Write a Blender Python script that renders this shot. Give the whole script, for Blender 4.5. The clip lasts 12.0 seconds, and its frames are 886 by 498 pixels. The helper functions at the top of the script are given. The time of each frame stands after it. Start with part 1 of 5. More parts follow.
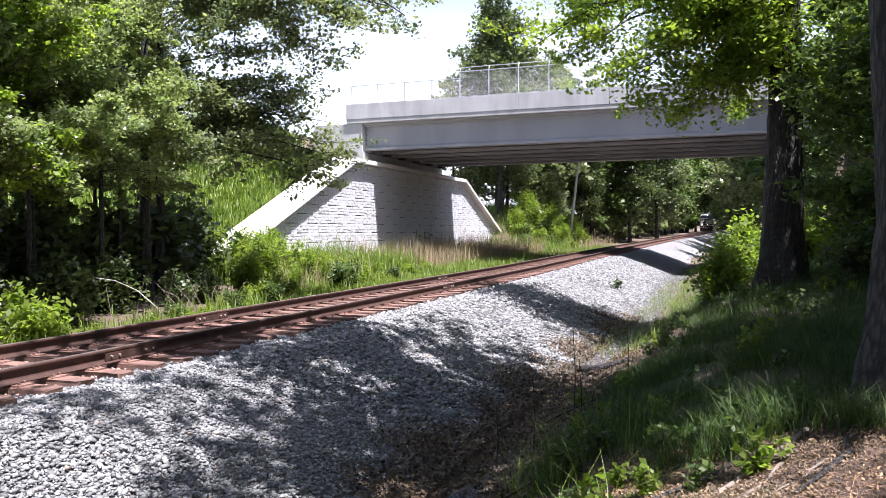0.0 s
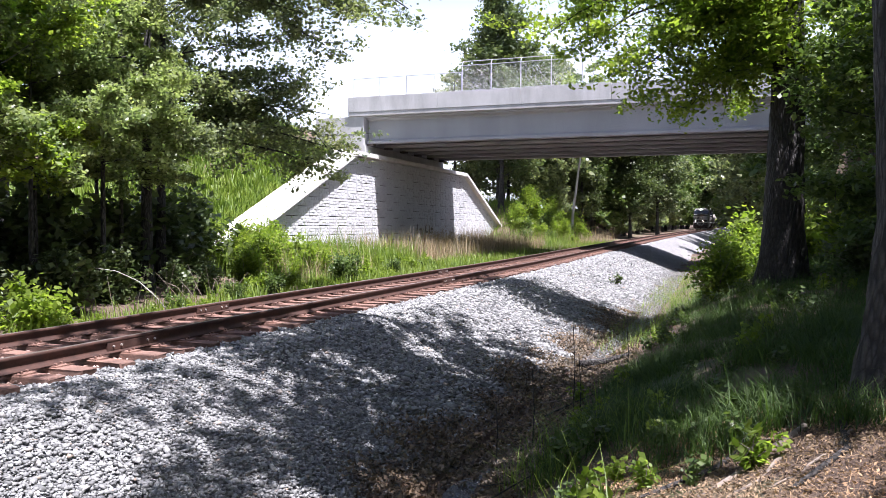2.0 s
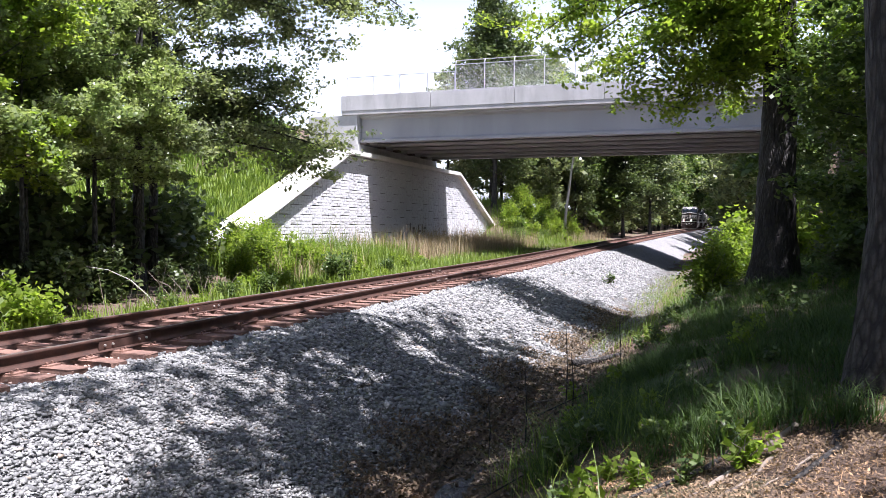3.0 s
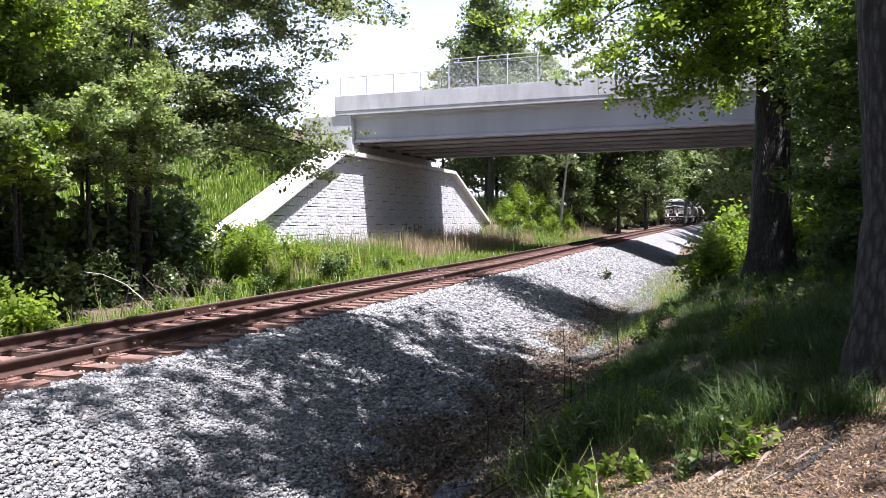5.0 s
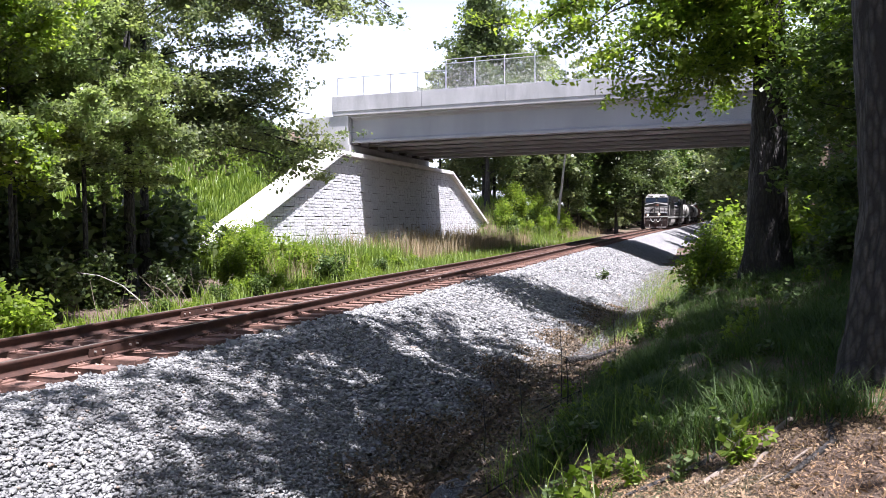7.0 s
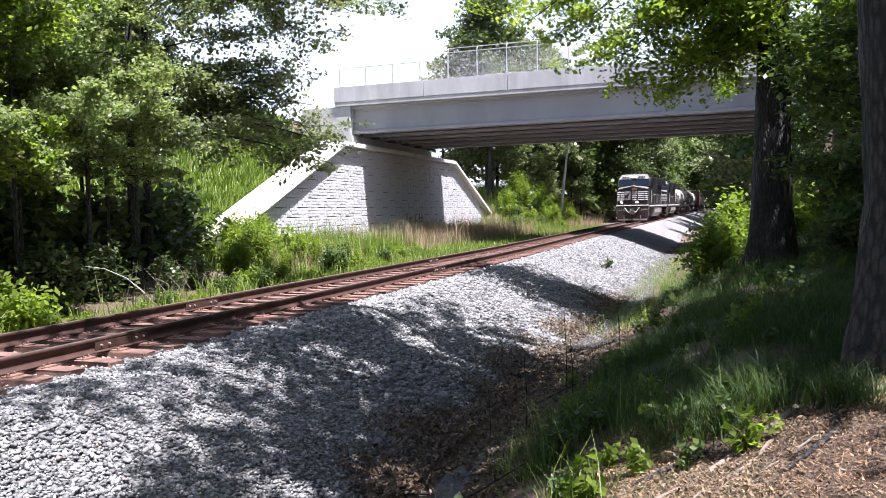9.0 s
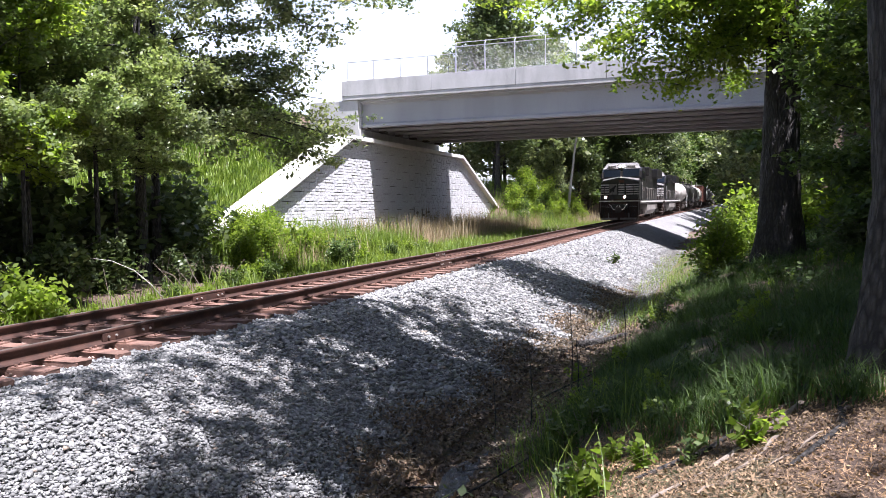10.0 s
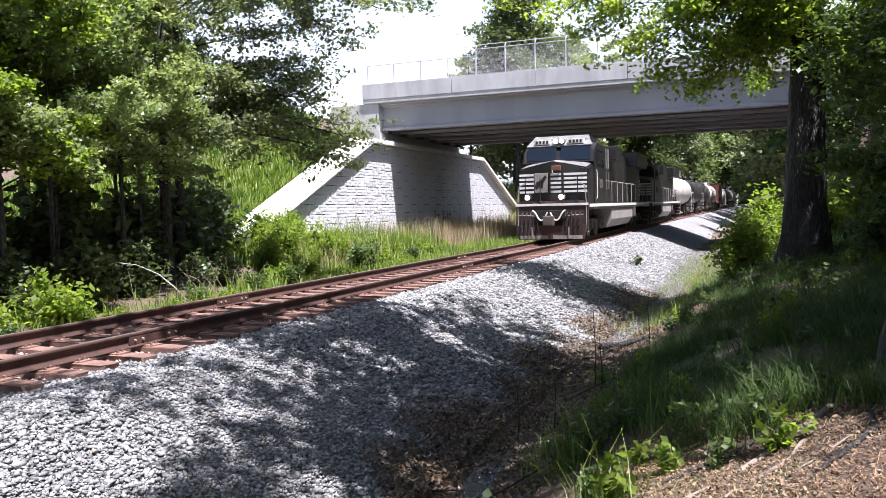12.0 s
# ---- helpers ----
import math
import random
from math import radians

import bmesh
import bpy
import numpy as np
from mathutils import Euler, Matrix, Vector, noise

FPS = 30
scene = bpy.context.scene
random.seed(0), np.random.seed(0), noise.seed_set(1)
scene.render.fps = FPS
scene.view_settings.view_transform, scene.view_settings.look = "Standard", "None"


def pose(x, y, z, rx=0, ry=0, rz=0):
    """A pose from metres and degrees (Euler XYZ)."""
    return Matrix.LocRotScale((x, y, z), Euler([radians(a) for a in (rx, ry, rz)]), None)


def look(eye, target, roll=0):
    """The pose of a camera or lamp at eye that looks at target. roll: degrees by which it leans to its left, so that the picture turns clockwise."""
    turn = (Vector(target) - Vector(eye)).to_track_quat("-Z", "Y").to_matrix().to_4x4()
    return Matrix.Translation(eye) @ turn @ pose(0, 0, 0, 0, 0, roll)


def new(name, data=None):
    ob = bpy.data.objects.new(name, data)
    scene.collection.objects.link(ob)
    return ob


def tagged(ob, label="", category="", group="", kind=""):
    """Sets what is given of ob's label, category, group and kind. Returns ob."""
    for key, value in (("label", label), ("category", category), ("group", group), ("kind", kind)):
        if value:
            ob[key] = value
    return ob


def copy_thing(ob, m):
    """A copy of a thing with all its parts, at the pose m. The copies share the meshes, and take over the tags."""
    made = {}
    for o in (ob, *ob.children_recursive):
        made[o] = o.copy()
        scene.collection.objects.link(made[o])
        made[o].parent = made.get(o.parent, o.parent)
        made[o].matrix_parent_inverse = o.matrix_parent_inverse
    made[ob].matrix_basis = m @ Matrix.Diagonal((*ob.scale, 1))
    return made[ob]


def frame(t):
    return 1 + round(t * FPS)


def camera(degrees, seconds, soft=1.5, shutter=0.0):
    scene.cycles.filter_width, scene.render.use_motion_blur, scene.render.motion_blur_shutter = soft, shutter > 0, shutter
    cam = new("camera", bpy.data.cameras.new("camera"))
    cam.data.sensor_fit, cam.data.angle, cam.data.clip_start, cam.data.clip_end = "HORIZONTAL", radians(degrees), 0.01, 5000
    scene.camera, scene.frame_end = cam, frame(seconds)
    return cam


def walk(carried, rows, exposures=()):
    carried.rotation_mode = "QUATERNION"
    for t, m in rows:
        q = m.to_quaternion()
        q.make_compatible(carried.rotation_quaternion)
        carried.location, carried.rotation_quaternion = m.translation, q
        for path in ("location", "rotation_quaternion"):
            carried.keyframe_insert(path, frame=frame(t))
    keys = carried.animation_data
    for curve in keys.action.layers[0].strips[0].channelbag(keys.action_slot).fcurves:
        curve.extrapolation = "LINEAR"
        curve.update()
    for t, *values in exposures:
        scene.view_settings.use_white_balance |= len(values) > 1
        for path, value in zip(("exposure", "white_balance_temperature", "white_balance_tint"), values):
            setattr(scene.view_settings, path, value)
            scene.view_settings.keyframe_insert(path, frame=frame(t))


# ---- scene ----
# ---------------------------------------------------------------- camera
cam = camera(59.42, 12.0, soft=0.85)
PATH = [
    (0.0, pose(7.727, -0.019, 1.388, 88.721, 0.310, 19.878)),
    (0.5, pose(7.736, -0.023, 1.390, 88.897, 0.108, 19.620)),
    (1.0, pose(7.741, -0.031, 1.391, 89.278, -0.047, 20.057)),
    (1.5, pose(7.743, -0.017, 1.388, 88.966, -0.079, 19.548)),
    (2.0, pose(7.724, -0.051, 1.386, 88.272, -0.257, 19.919)),
    (2.5, pose(7.732, -0.024, 1.389, 88.429, -0.139, 19.502)),
    (3.0, pose(7.724, -0.045, 1.390, 88.199, -0.367, 19.412)),
    (5.0, pose(7.729, -0.007, 1.388, 88.119, 0.584, 19.125)),
    (5.5, pose(7.733, 0.005, 1.389, 88.077, 0.723, 18.959)),
    (6.0, pose(7.743, 0.006, 1.391, 88.282, 0.878, 18.885)),
    (6.5, pose(7.743, 0.008, 1.397, 88.253, 0.742, 18.802)),
    (7.0, pose(7.739, 0.012, 1.391, 88.136, 0.683, 18.949)),
    (9.0, pose(7.734, 0.008, 1.399, 87.388, 1.200, 19.186)),
    (9.5, pose(7.740, 0.018, 1.393, 86.973, 1.636, 19.896)),
    (10.0, pose(7.745, 0.012, 1.392, 86.992, 0.915, 19.720)),
    (10.5, pose(7.736, 0.019, 1.401, 86.939, 1.209, 19.134)),
    (11.0, pose(7.727, 0.014, 1.397, 86.967, 1.282, 19.640)),
    (11.5, pose(7.729, -0.022, 1.397, 87.291, 1.118, 20.582)),
    (12.0, pose(7.730, 0.000, 1.399, 87.195, 1.289, 21.242)),
]
walk(cam, PATH, exposures=((0.0, 1.6, 6100, 22), (12.0, 1.6, 6100, 22)))

# ---------------------------------------------------------------- light
SUN_TO = Vector((0.34, -0.17, 1.0)).normalized()
sun_elev = math.asin(SUN_TO.z)
world = bpy.data.worlds.new("sky")
scene.world = world
world.use_nodes = True
wn = world.node_tree.nodes
sky = wn.new("ShaderNodeTexSky")
sky.sky_type = "NISHITA"
sky.sun_disc = False
sky.sun_elevation = sun_elev
sky.sun_rotation = math.atan2(SUN_TO.x, SUN_TO.y)
sky.air_density, sky.dust_density, sky.ozone_density = 1.0, 2.0, 1.0
wn["Background"].inputs["Strength"].default_value = 0.055
# summer haze: the clear sky whitens smoothly towards the horizon
wl = world.node_tree.links
w_dir = wn.new("ShaderNodeTexCoord")
w_sep = wn.new("ShaderNodeSeparateXYZ")
w_map = wn.new("ShaderNodeMapRange")
w_map.interpolation_type = "SMOOTHSTEP"
for w_key, w_val in (("From Min", 0.15), ("From Max", 0.4), ("To Min", 1.0), ("To Max", 0.0)):
    w_map.inputs[w_key].default_value = w_val
w_add = wn.new("ShaderNodeMix")
w_add.data_type, w_add.blend_type = "RGBA", "ADD"
w_add.inputs[7].default_value = (7.2, 7.6, 8.1, 1)
wl.new(w_dir.outputs["Generated"], w_sep.inputs[0])
wl.new(w_sep.outputs["Z"], w_map.inputs["Value"])
wl.new(w_map.outputs[0], w_add.inputs[0])
wl.new(sky.outputs[0], w_add.inputs[6])
wl.new(w_add.outputs[2], wn["Background"].inputs["Color"])
sun_data = bpy.data.lights.new("sun", "SUN")
sun_data.energy, sun_data.angle, sun_data.color = 5.0, radians(0.53), (1.0, 0.975, 0.935)
sun = new("sun", sun_data)
sun.matrix_world = look(SUN_TO * 80, (0, 0, 0))


# ---------------------------------------------------------------- materials
def material(name, build):
    m = bpy.data.materials.new(name)
    m.use_nodes = True
    n, l = m.node_tree.nodes, m.node_tree.links
    bsdf = n["Principled BSDF"]
    build(n, l, bsdf)
    return m


def coords(n, l, scale=1.0, kind="Object"):
    c = n.new("ShaderNodeTexCoord")
    mp = n.new("ShaderNodeMapping")
    mp.inputs["Scale"].default_value = scale if isinstance(scale, tuple) else (scale,) * 3
    l.new(c.outputs[kind], mp.inputs["Vector"])
    return mp.outputs[0]


def noise_tex(n, l, vec, scale, detail=5, rough=0.6):
    t = n.new("ShaderNodeTexNoise")
    t.inputs["Scale"].default_value, t.inputs["Detail"].default_value, t.inputs["Roughness"].default_value = scale, detail, rough
    if vec is not None:
        l.new(vec, t.inputs["Vector"])
    return t.outputs["Fac"]


def ramp(n, l, fac, stops):
    r = n.new("ShaderNodeValToRGB")
    e = r.color_ramp.elements
    while len(e) < len(stops):
        e.new(0.5)
    for el, (p, c) in zip(e, stops):
        el.position, el.color = p, (*c, 1) if len(c) == 3 else c
    l.new(fac, r.inputs[0])
    return r.outputs[0]


def mixc(n, l, fac, a, b, mode="MIX"):
    m = n.new("ShaderNodeMix")
    m.data_type, m.blend_type = "RGBA", mode
    for sock, v in ((m.inputs[0], fac), (m.inputs[6], a), (m.inputs[7], b)):
        if isinstance(v, bpy.types.NodeSocket):
            l.new(v, sock)
        elif isinstance(v, (int, float)):
            sock.default_value = v
        else:
            sock.default_value = (*v, 1)
    return m.outputs[2]


def bump(n, l, bsdf, height, strength=0.4, dist=0.02):
    b = n.new("ShaderNodeBump")
    b.inputs["Strength"].default_value, b.inputs["Distance"].default_value = strength, dist
    l.new(height, b.inputs["Height"])
    l.new(b.outputs[0], bsdf.inputs["Normal"])


def weathered(name, base, other, scale=1.5, rough=0.8, metal=0.0, streak=False, fine=30.0, bump_s=0.3, bump_d=0.01):
    """Base colour with stains at two scales, grain and fine relief."""
    def build(n, l, s):
        v = coords(n, l, (1, 1, 0.25) if streak else 1.0)
        big = noise_tex(n, l, v, scale)
        small = noise_tex(n, l, coords(n, l), fine, 4)
        c = mixc(n, l, ramp(n, l, big, [(0.35, (0, 0, 0)), (0.68, (1, 1, 1))]), base, other)
        g = ramp(n, l, small, [(0.25, (0.72,) * 3), (0.75, (1.12,) * 3)])
        l.new(mixc(n, l, 1.0, c, g, "MULTIPLY"), s.inputs["Base Color"])
        s.inputs["Roughness"].default_value, s.inputs["Metallic"].default_value = rough, metal
        bump(n, l, s, small, bump_s, bump_d)
    return material(name, build)


def leafy(name, dark, light, through_light=0.4, rough=0.42):
    """Leaves: colour varies leaf by leaf and clump by clump, some light passes through."""
    def build(n, l, s):
        geo = n.new("ShaderNodeNewGeometry")
        c = ramp(n, l, geo.outputs["Random Per Island"], [(0.0, dark), (1.0, light)])
        patch = noise_tex(n, l, coords(n, l), 0.7, 3)
        c = mixc(n, l, 1.0, c, ramp(n, l, patch, [(0.3, (0.65, 0.75, 0.7)), (0.7, (1.2, 1.12, 0.9))]), "MULTIPLY")
        l.new(c, s.inputs["Base Color"])
        s.inputs["Roughness"].default_value = rough
        tr = n.new("ShaderNodeBsdfTranslucent")
        l.new(mixc(n, l, 1.0, c, (1.2, 1.28, 0.72), "MULTIPLY"), tr.inputs["Color"])
        mx = n.new("ShaderNodeMixShader")
        mx.inputs[0].default_value = through_light
        l.new(s.outputs[0], mx.inputs[1])
        l.new(tr.outputs[0], mx.inputs[2])
        l.new(mx.outputs[0], n["Material Output"].inputs["Surface"])
    return material(name, build)


def stone_mat(name, lo, hi):
    def build(n, l, s):
        geo = n.new("ShaderNodeNewGeometry")
        c = ramp(n, l, geo.outputs["Random Per Island"], [(0.0, lo), (0.75, hi), (0.96, [v * 1.25 for v in hi]), (1.0, (0.30, 0.24, 0.19))])
        small = noise_tex(n, l, coords(n, l), 45, 4)
        l.new(mixc(n, l, 1.0, c, ramp(n, l, small, [(0.3, (0.75,) * 3), (0.7, (1.1,) * 3)]), "MULTIPLY"), s.inputs["Base Color"])
        s.inputs["Roughness"].default_value = 0.75
        bump(n, l, s, small, 0.4, 0.006)
    return material(name, build)


def ballast_bed_mat():
    def build(n, l, s):
        v = coords(n, l)
        vo = n.new("ShaderNodeTexVoronoi")
        vo.inputs["Scale"].default_value = 17
        l.new(v, vo.inputs["Vector"])
        c = ramp(n, l, vo.outputs["Color"], [(0.1, (0.22, 0.222, 0.228)), (0.6, (0.36, 0.362, 0.366)), (0.95, (0.46, 0.46, 0.465))])
        # dark cell edges paint in the shade between stones
        gap_shade = ramp(n, l, vo.outputs["Distance"], [(0.3, (1.0, 1.0, 1.0)), (0.62, (0.4, 0.4, 0.4))])
        big = ramp(n, l, noise_tex(n, l, v, 0.8), [(0.35, (0.85, 0.83, 0.8)), (0.65, (1.05, 1.05, 1.05))])
        c = mixc(n, l, 1.0, mixc(n, l, 1.0, c, gap_shade, "MULTIPLY"), big, "MULTIPLY")
        l.new(c, s.inputs["Base Color"])
        s.inputs["Roughness"].default_value = 0.8
        inv = n.new("ShaderNodeMath")
        inv.operation = "SUBTRACT"
        inv.inputs[0].default_value = 1.0
        l.new(vo.outputs["Distance"], inv.inputs[1])
        bump(n, l, s, inv.outputs[0], 0.9, 0.05)
    return material("ballast_bed", build)


def ground_mat():
    def build(n, l, s):
        v = coords(n, l)
        litter = ramp(n, l, noise_tex(n, l, v, 16, 9, 0.8), [(0.3, (0.045, 0.032, 0.025)), (0.5, (0.12, 0.082, 0.06)), (0.7, (0.27, 0.19, 0.14))])
        grass = ramp(n, l, noise_tex(n, l, v, 14, 6), [(0.3, (0.035, 0.06, 0.018)), (0.7, (0.10, 0.16, 0.04))])
        m = ramp(n, l, noise_tex(n, l, v, 0.45, 4), [(0.54, (0, 0, 0)), (0.68, (1, 1, 1))])
        l.new(mixc(n, l, m, litter, grass), s.inputs["Base Color"])
        s.inputs["Roughness"].default_value = 0.95
        bump(n, l, s, noise_tex(n, l, v, 26, 8, 0.75), 1.0, 0.06)
    return material("woodland_ground", build)


def split_face_mat():
    """Cast concrete with a pattern of rough split stone courses."""
    def build(n, l, s):
        v = coords(n, l)
        sep = n.new("ShaderNodeSeparateXYZ")
        l.new(v, sep.inputs[0])
        com = n.new("ShaderNodeCombineXYZ")
        l.new(sep.outputs["Y"], com.inputs["X"])
        l.new(sep.outputs["Z"], com.inputs["Y"])
        br = n.new("ShaderNodeTexBrick")
        br.inputs["Scale"].default_value = 1.0
        br.inputs["Mortar Size"].default_value = 0.012
        br.inputs["Mortar Smooth"].default_value = 0.5
        br.inputs["Brick Width"].default_value, br.inputs["Row Height"].default_value = 0.36, 0.15
        br.inputs["Color1"].default_value, br.inputs["Color2"].default_value = (0.35, 0.35, 0.35, 1), (1, 1, 1, 1)
        br.inputs["Mortar"].default_value = (0, 0, 0, 1)
        l.new(com.outputs[0], br.inputs["Vector"])
        rough = noise_tex(n, l, v, 7, 6, 0.7)
        h = mixc(n, l, 0.45, br.outputs["Color"], rough)
        big = noise_tex(n, l, v, 0.6, 4)
        c = mixc(n, l, big, (0.50, 0.51, 0.525), (0.58, 0.585, 0.595))
        c = mixc(n, l, 1.0, c, ramp(n, l, rough, [(0.3, (0.86,) * 3), (0.7, (1.05,) * 3)]), "MULTIPLY")
        l.new(c, s.inputs["Base Color"])
        s.inputs["Roughness"].default_value = 0.9
        bump(n, l, s, rough, 0.6, 0.03)
    return material("split_face_concrete", build)


def glow_mat(name, colour, power):
    def build(n, l, s):
        s.inputs["Emission Color"].default_value = (*colour, 1)
        s.inputs["Emission Strength"].default_value = power
        s.inputs["Base Color"].default_value = (0.8, 0.8, 0.8, 1)
    return material(name, build)


def glass_mat(name, tint):
    def build(n, l, s):
        s.inputs["Base Color"].default_value = (*tint, 1)
        s.inputs["Roughness"].default_value = 0.05
        s.inputs["Coat Weight"].default_value = 0.2
    return material(name, build)


def bark_mat(name, crack, plate_c):
    """Furrowed bark: upright plates with deep cracks."""
    def build(n, l, s):
        v = coords(n, l, (22, 22, 6.5))
        vo = n.new("ShaderNodeTexVoronoi")
        vo.inputs["Scale"].default_value = 1.0
        l.new(v, vo.inputs["Vector"])
        grain = noise_tex(n, l, coords(n, l), 40, 5)
        plate = ramp(n, l, vo.outputs["Distance"], [(0.25, (1, 1, 1)), (0.65, (0, 0, 0))])
        c = mixc(n, l, plate, crack, plate_c)
        l.new(mixc(n, l, 1.0, c, ramp(n, l, grain, [(0.3, (0.6,) * 3), (0.7, (1.2,) * 3)]), "MULTIPLY"), s.inputs["Base Color"])
        s.inputs["Roughness"].default_value = 0.7
        bump(n, l, s, mixc(n, l, 0.35, plate, grain), 1.0, 0.035)
    return material(name, build)


M_SPLIT = split_face_mat()
M_CONC = weathered("smooth_concrete", (0.52, 0.52, 0.515), (0.38, 0.38, 0.375), 1.3, 0.85, 0, True, 25, 0.15)
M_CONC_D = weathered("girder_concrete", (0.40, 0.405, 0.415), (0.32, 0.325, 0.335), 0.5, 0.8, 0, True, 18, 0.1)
M_COPING = weathered("coping_concrete", (0.70, 0.69, 0.66), (0.58, 0.57, 0.54), 1.2, 0.85, 0, False, 25, 0.15)
M_GALV = weathered("galvanised_steel", (0.55, 0.56, 0.57), (0.42, 0.43, 0.44), 3, 0.45, 0.7, False, 60, 0.05)
M_RUST = weathered("rusty_rail", (0.08, 0.036, 0.024), (0.042, 0.021, 0.016), 5, 0.75, 0.1, False, 60, 0.3, 0.004)
M_RAILTOP = weathered("worn_rail_head", (0.42, 0.36, 0.32), (0.26, 0.20, 0.17), 3, 0.4, 0.8, False, 50, 0.1, 0.002)
M_TIE = weathered("rust_stained_tie", (0.24, 0.135, 0.10), (0.12, 0.072, 0.058), 4, 0.9, 0, False, 25, 0.6, 0.015)
M_BOLT = weathered("bright_bolt", (0.6, 0.58, 0.54), (0.4, 0.36, 0.33), 9, 0.5, 0.5)
M_BED = ballast_bed_mat()
M_STONE = stone_mat("ballast_stone", (0.108, 0.111, 0.110), (0.295, 0.300, 0.294))
M_STONE_RUST = stone_mat("rust_stained_stone", (0.17, 0.11, 0.085), (0.46, 0.33, 0.27))
M_GROUND = ground_mat()
M_BARK = bark_mat("furrowed_bark", (0.010, 0.0085, 0.0075), (0.062, 0.056, 0.051))
# bark darkened to stand for the deep shade under the crown
M_BARK_SHADED = bark_mat("shaded_bark", (0.006, 0.005, 0.0045), (0.024, 0.020, 0.018))
M_BARK_PALE = weathered("pale_bark", (0.46, 0.44, 0.41), (0.28, 0.26, 0.24), 4, 0.9, 0, True, 22, 0.6, 0.03)
M_LEAF_DARK = leafy("oak_leaves", (0.055, 0.082, 0.038), (0.14, 0.18, 0.082), 0.45)
M_LEAF_MID = leafy("sweetgum_leaves", (0.05, 0.088, 0.026), (0.135, 0.19, 0.06), 0.45)
M_LEAF_LIGHT = leafy("young_leaves", (0.13, 0.20, 0.028), (0.29, 0.37, 0.07), 0.66)
M_LEAF_EDGE = leafy("sunlit_edge_leaves", (0.15, 0.195, 0.095), (0.35, 0.41, 0.23), 0.56, 0.36)
M_LEAF_GREY = leafy("grey_green_leaves", (0.125, 0.155, 0.098), (0.30, 0.335, 0.215), 0.54, 0.36)
# one grass in two tones: shade and sunlight put into the colours
M_GRASS = leafy("shaded_grass", (0.03, 0.065, 0.014), (0.085, 0.145, 0.034), 0.4, 0.65)
M_GRASS_LIT = leafy("sunlit_grass", (0.10, 0.165, 0.025), (0.24, 0.33, 0.06), 0.4, 0.5)
M_GRASS_DRY = leafy("dry_grass", (0.22, 0.165, 0.11), (0.42, 0.34, 0.26), 0.3, 0.7)
M_LITTER = leafy("dead_leaves", (0.05, 0.031, 0.023), (0.46, 0.30, 0.205), 0.15, 0.8)
M_LITTER_WET = leafy("sodden_leaves", (0.035, 0.026, 0.02), (0.25, 0.18, 0.135), 0.1, 0.6)
M_TWIG = weathered("grey_twig", (0.27, 0.225, 0.185), (0.15, 0.12, 0.1), 8, 0.9)
M_BLACK = weathered("black_engine_paint", (0.010, 0.010, 0.011), (0.030, 0.028, 0.026), 1.2, 0.33, 0, True, 20, 0.05)
M_UNDER = weathered("grimy_underframe", (0.045, 0.038, 0.033), (0.11, 0.09, 0.075), 2.2, 0.75, 0, False, 25, 0.3)
M_DUSTY = weathered("dusty_tank_steel", (0.33, 0.31, 0.285), (0.22, 0.2, 0.185), 1.6, 0.7, 0, True, 20, 0.1)
# pale grey puts the sun glint on sloping black paint into the colour
M_BROW = weathered("sun_glint_paint", (0.22, 0.215, 0.21), (0.12, 0.117, 0.112), 3.0, 0.4, 0, False, 20, 0.05)
M_PILOT = weathered("rust_dusted_black", (0.024, 0.012, 0.009), (0.06, 0.028, 0.02), 2.0, 0.7, 0, True, 20, 0.1)
M_WHITE = weathered("white_paint", (0.78, 0.77, 0.74), (0.6, 0.58, 0.54), 2.0, 0.5, 0, True, 20, 0.05)
M_CREAM = weathered("grimy_white_tank_paint", (0.66, 0.64, 0.6), (0.42, 0.39, 0.35), 1.0, 0.5, 0, True, 15, 0.05)
M_TANK = weathered("black_tank_paint", (0.012, 0.012, 0.013), (0.03, 0.027, 0.025), 1.0, 0.4, 0, True, 15, 0.05)
M_BROWN = weathered("oxide_red_paint", (0.17, 0.062, 0.038), (0.10, 0.05, 0.035), 1.1, 0.65, 0, True, 15, 0.05)
M_GLASS = glass_mat("cab_glass", (0.008, 0.012, 0.018))
M_LAMP = glow_mat("lit_headlamp", (1.0, 0.86, 0.66), 40.0)


def water_mat():
    def build(n, l, s):
        s.inputs["Base Color"].default_value = (0.02, 0.017, 0.013, 1)
        s.inputs["Roughness"].default_value = 0.06
        bump(n, l, s, noise_tex(n, l, coords(n, l), 11, 5, 0.65), 0.7, 0.05)
    return material("muddy_water", build)


M_WATER = water_mat()


# ---------------------------------------------------------------- mesh helpers
def finish(ob, mat, parent=None, label=""):
    ob.data.materials.append(mat)
    if parent is not None:
        ob.parent = parent
    if label:
        ob["label"] = label
    return ob


def part(name, bm, mat, parent=None, label="", smooth=False):
    me = bpy.data.meshes.new(name)
    bm.normal_update()
    bm.to_mesh(me)
    bm.free()
    if smooth:
        me.polygons.foreach_set("use_smooth", [True] * len(me.polygons))
    return finish(new(name, me), mat, parent, label)


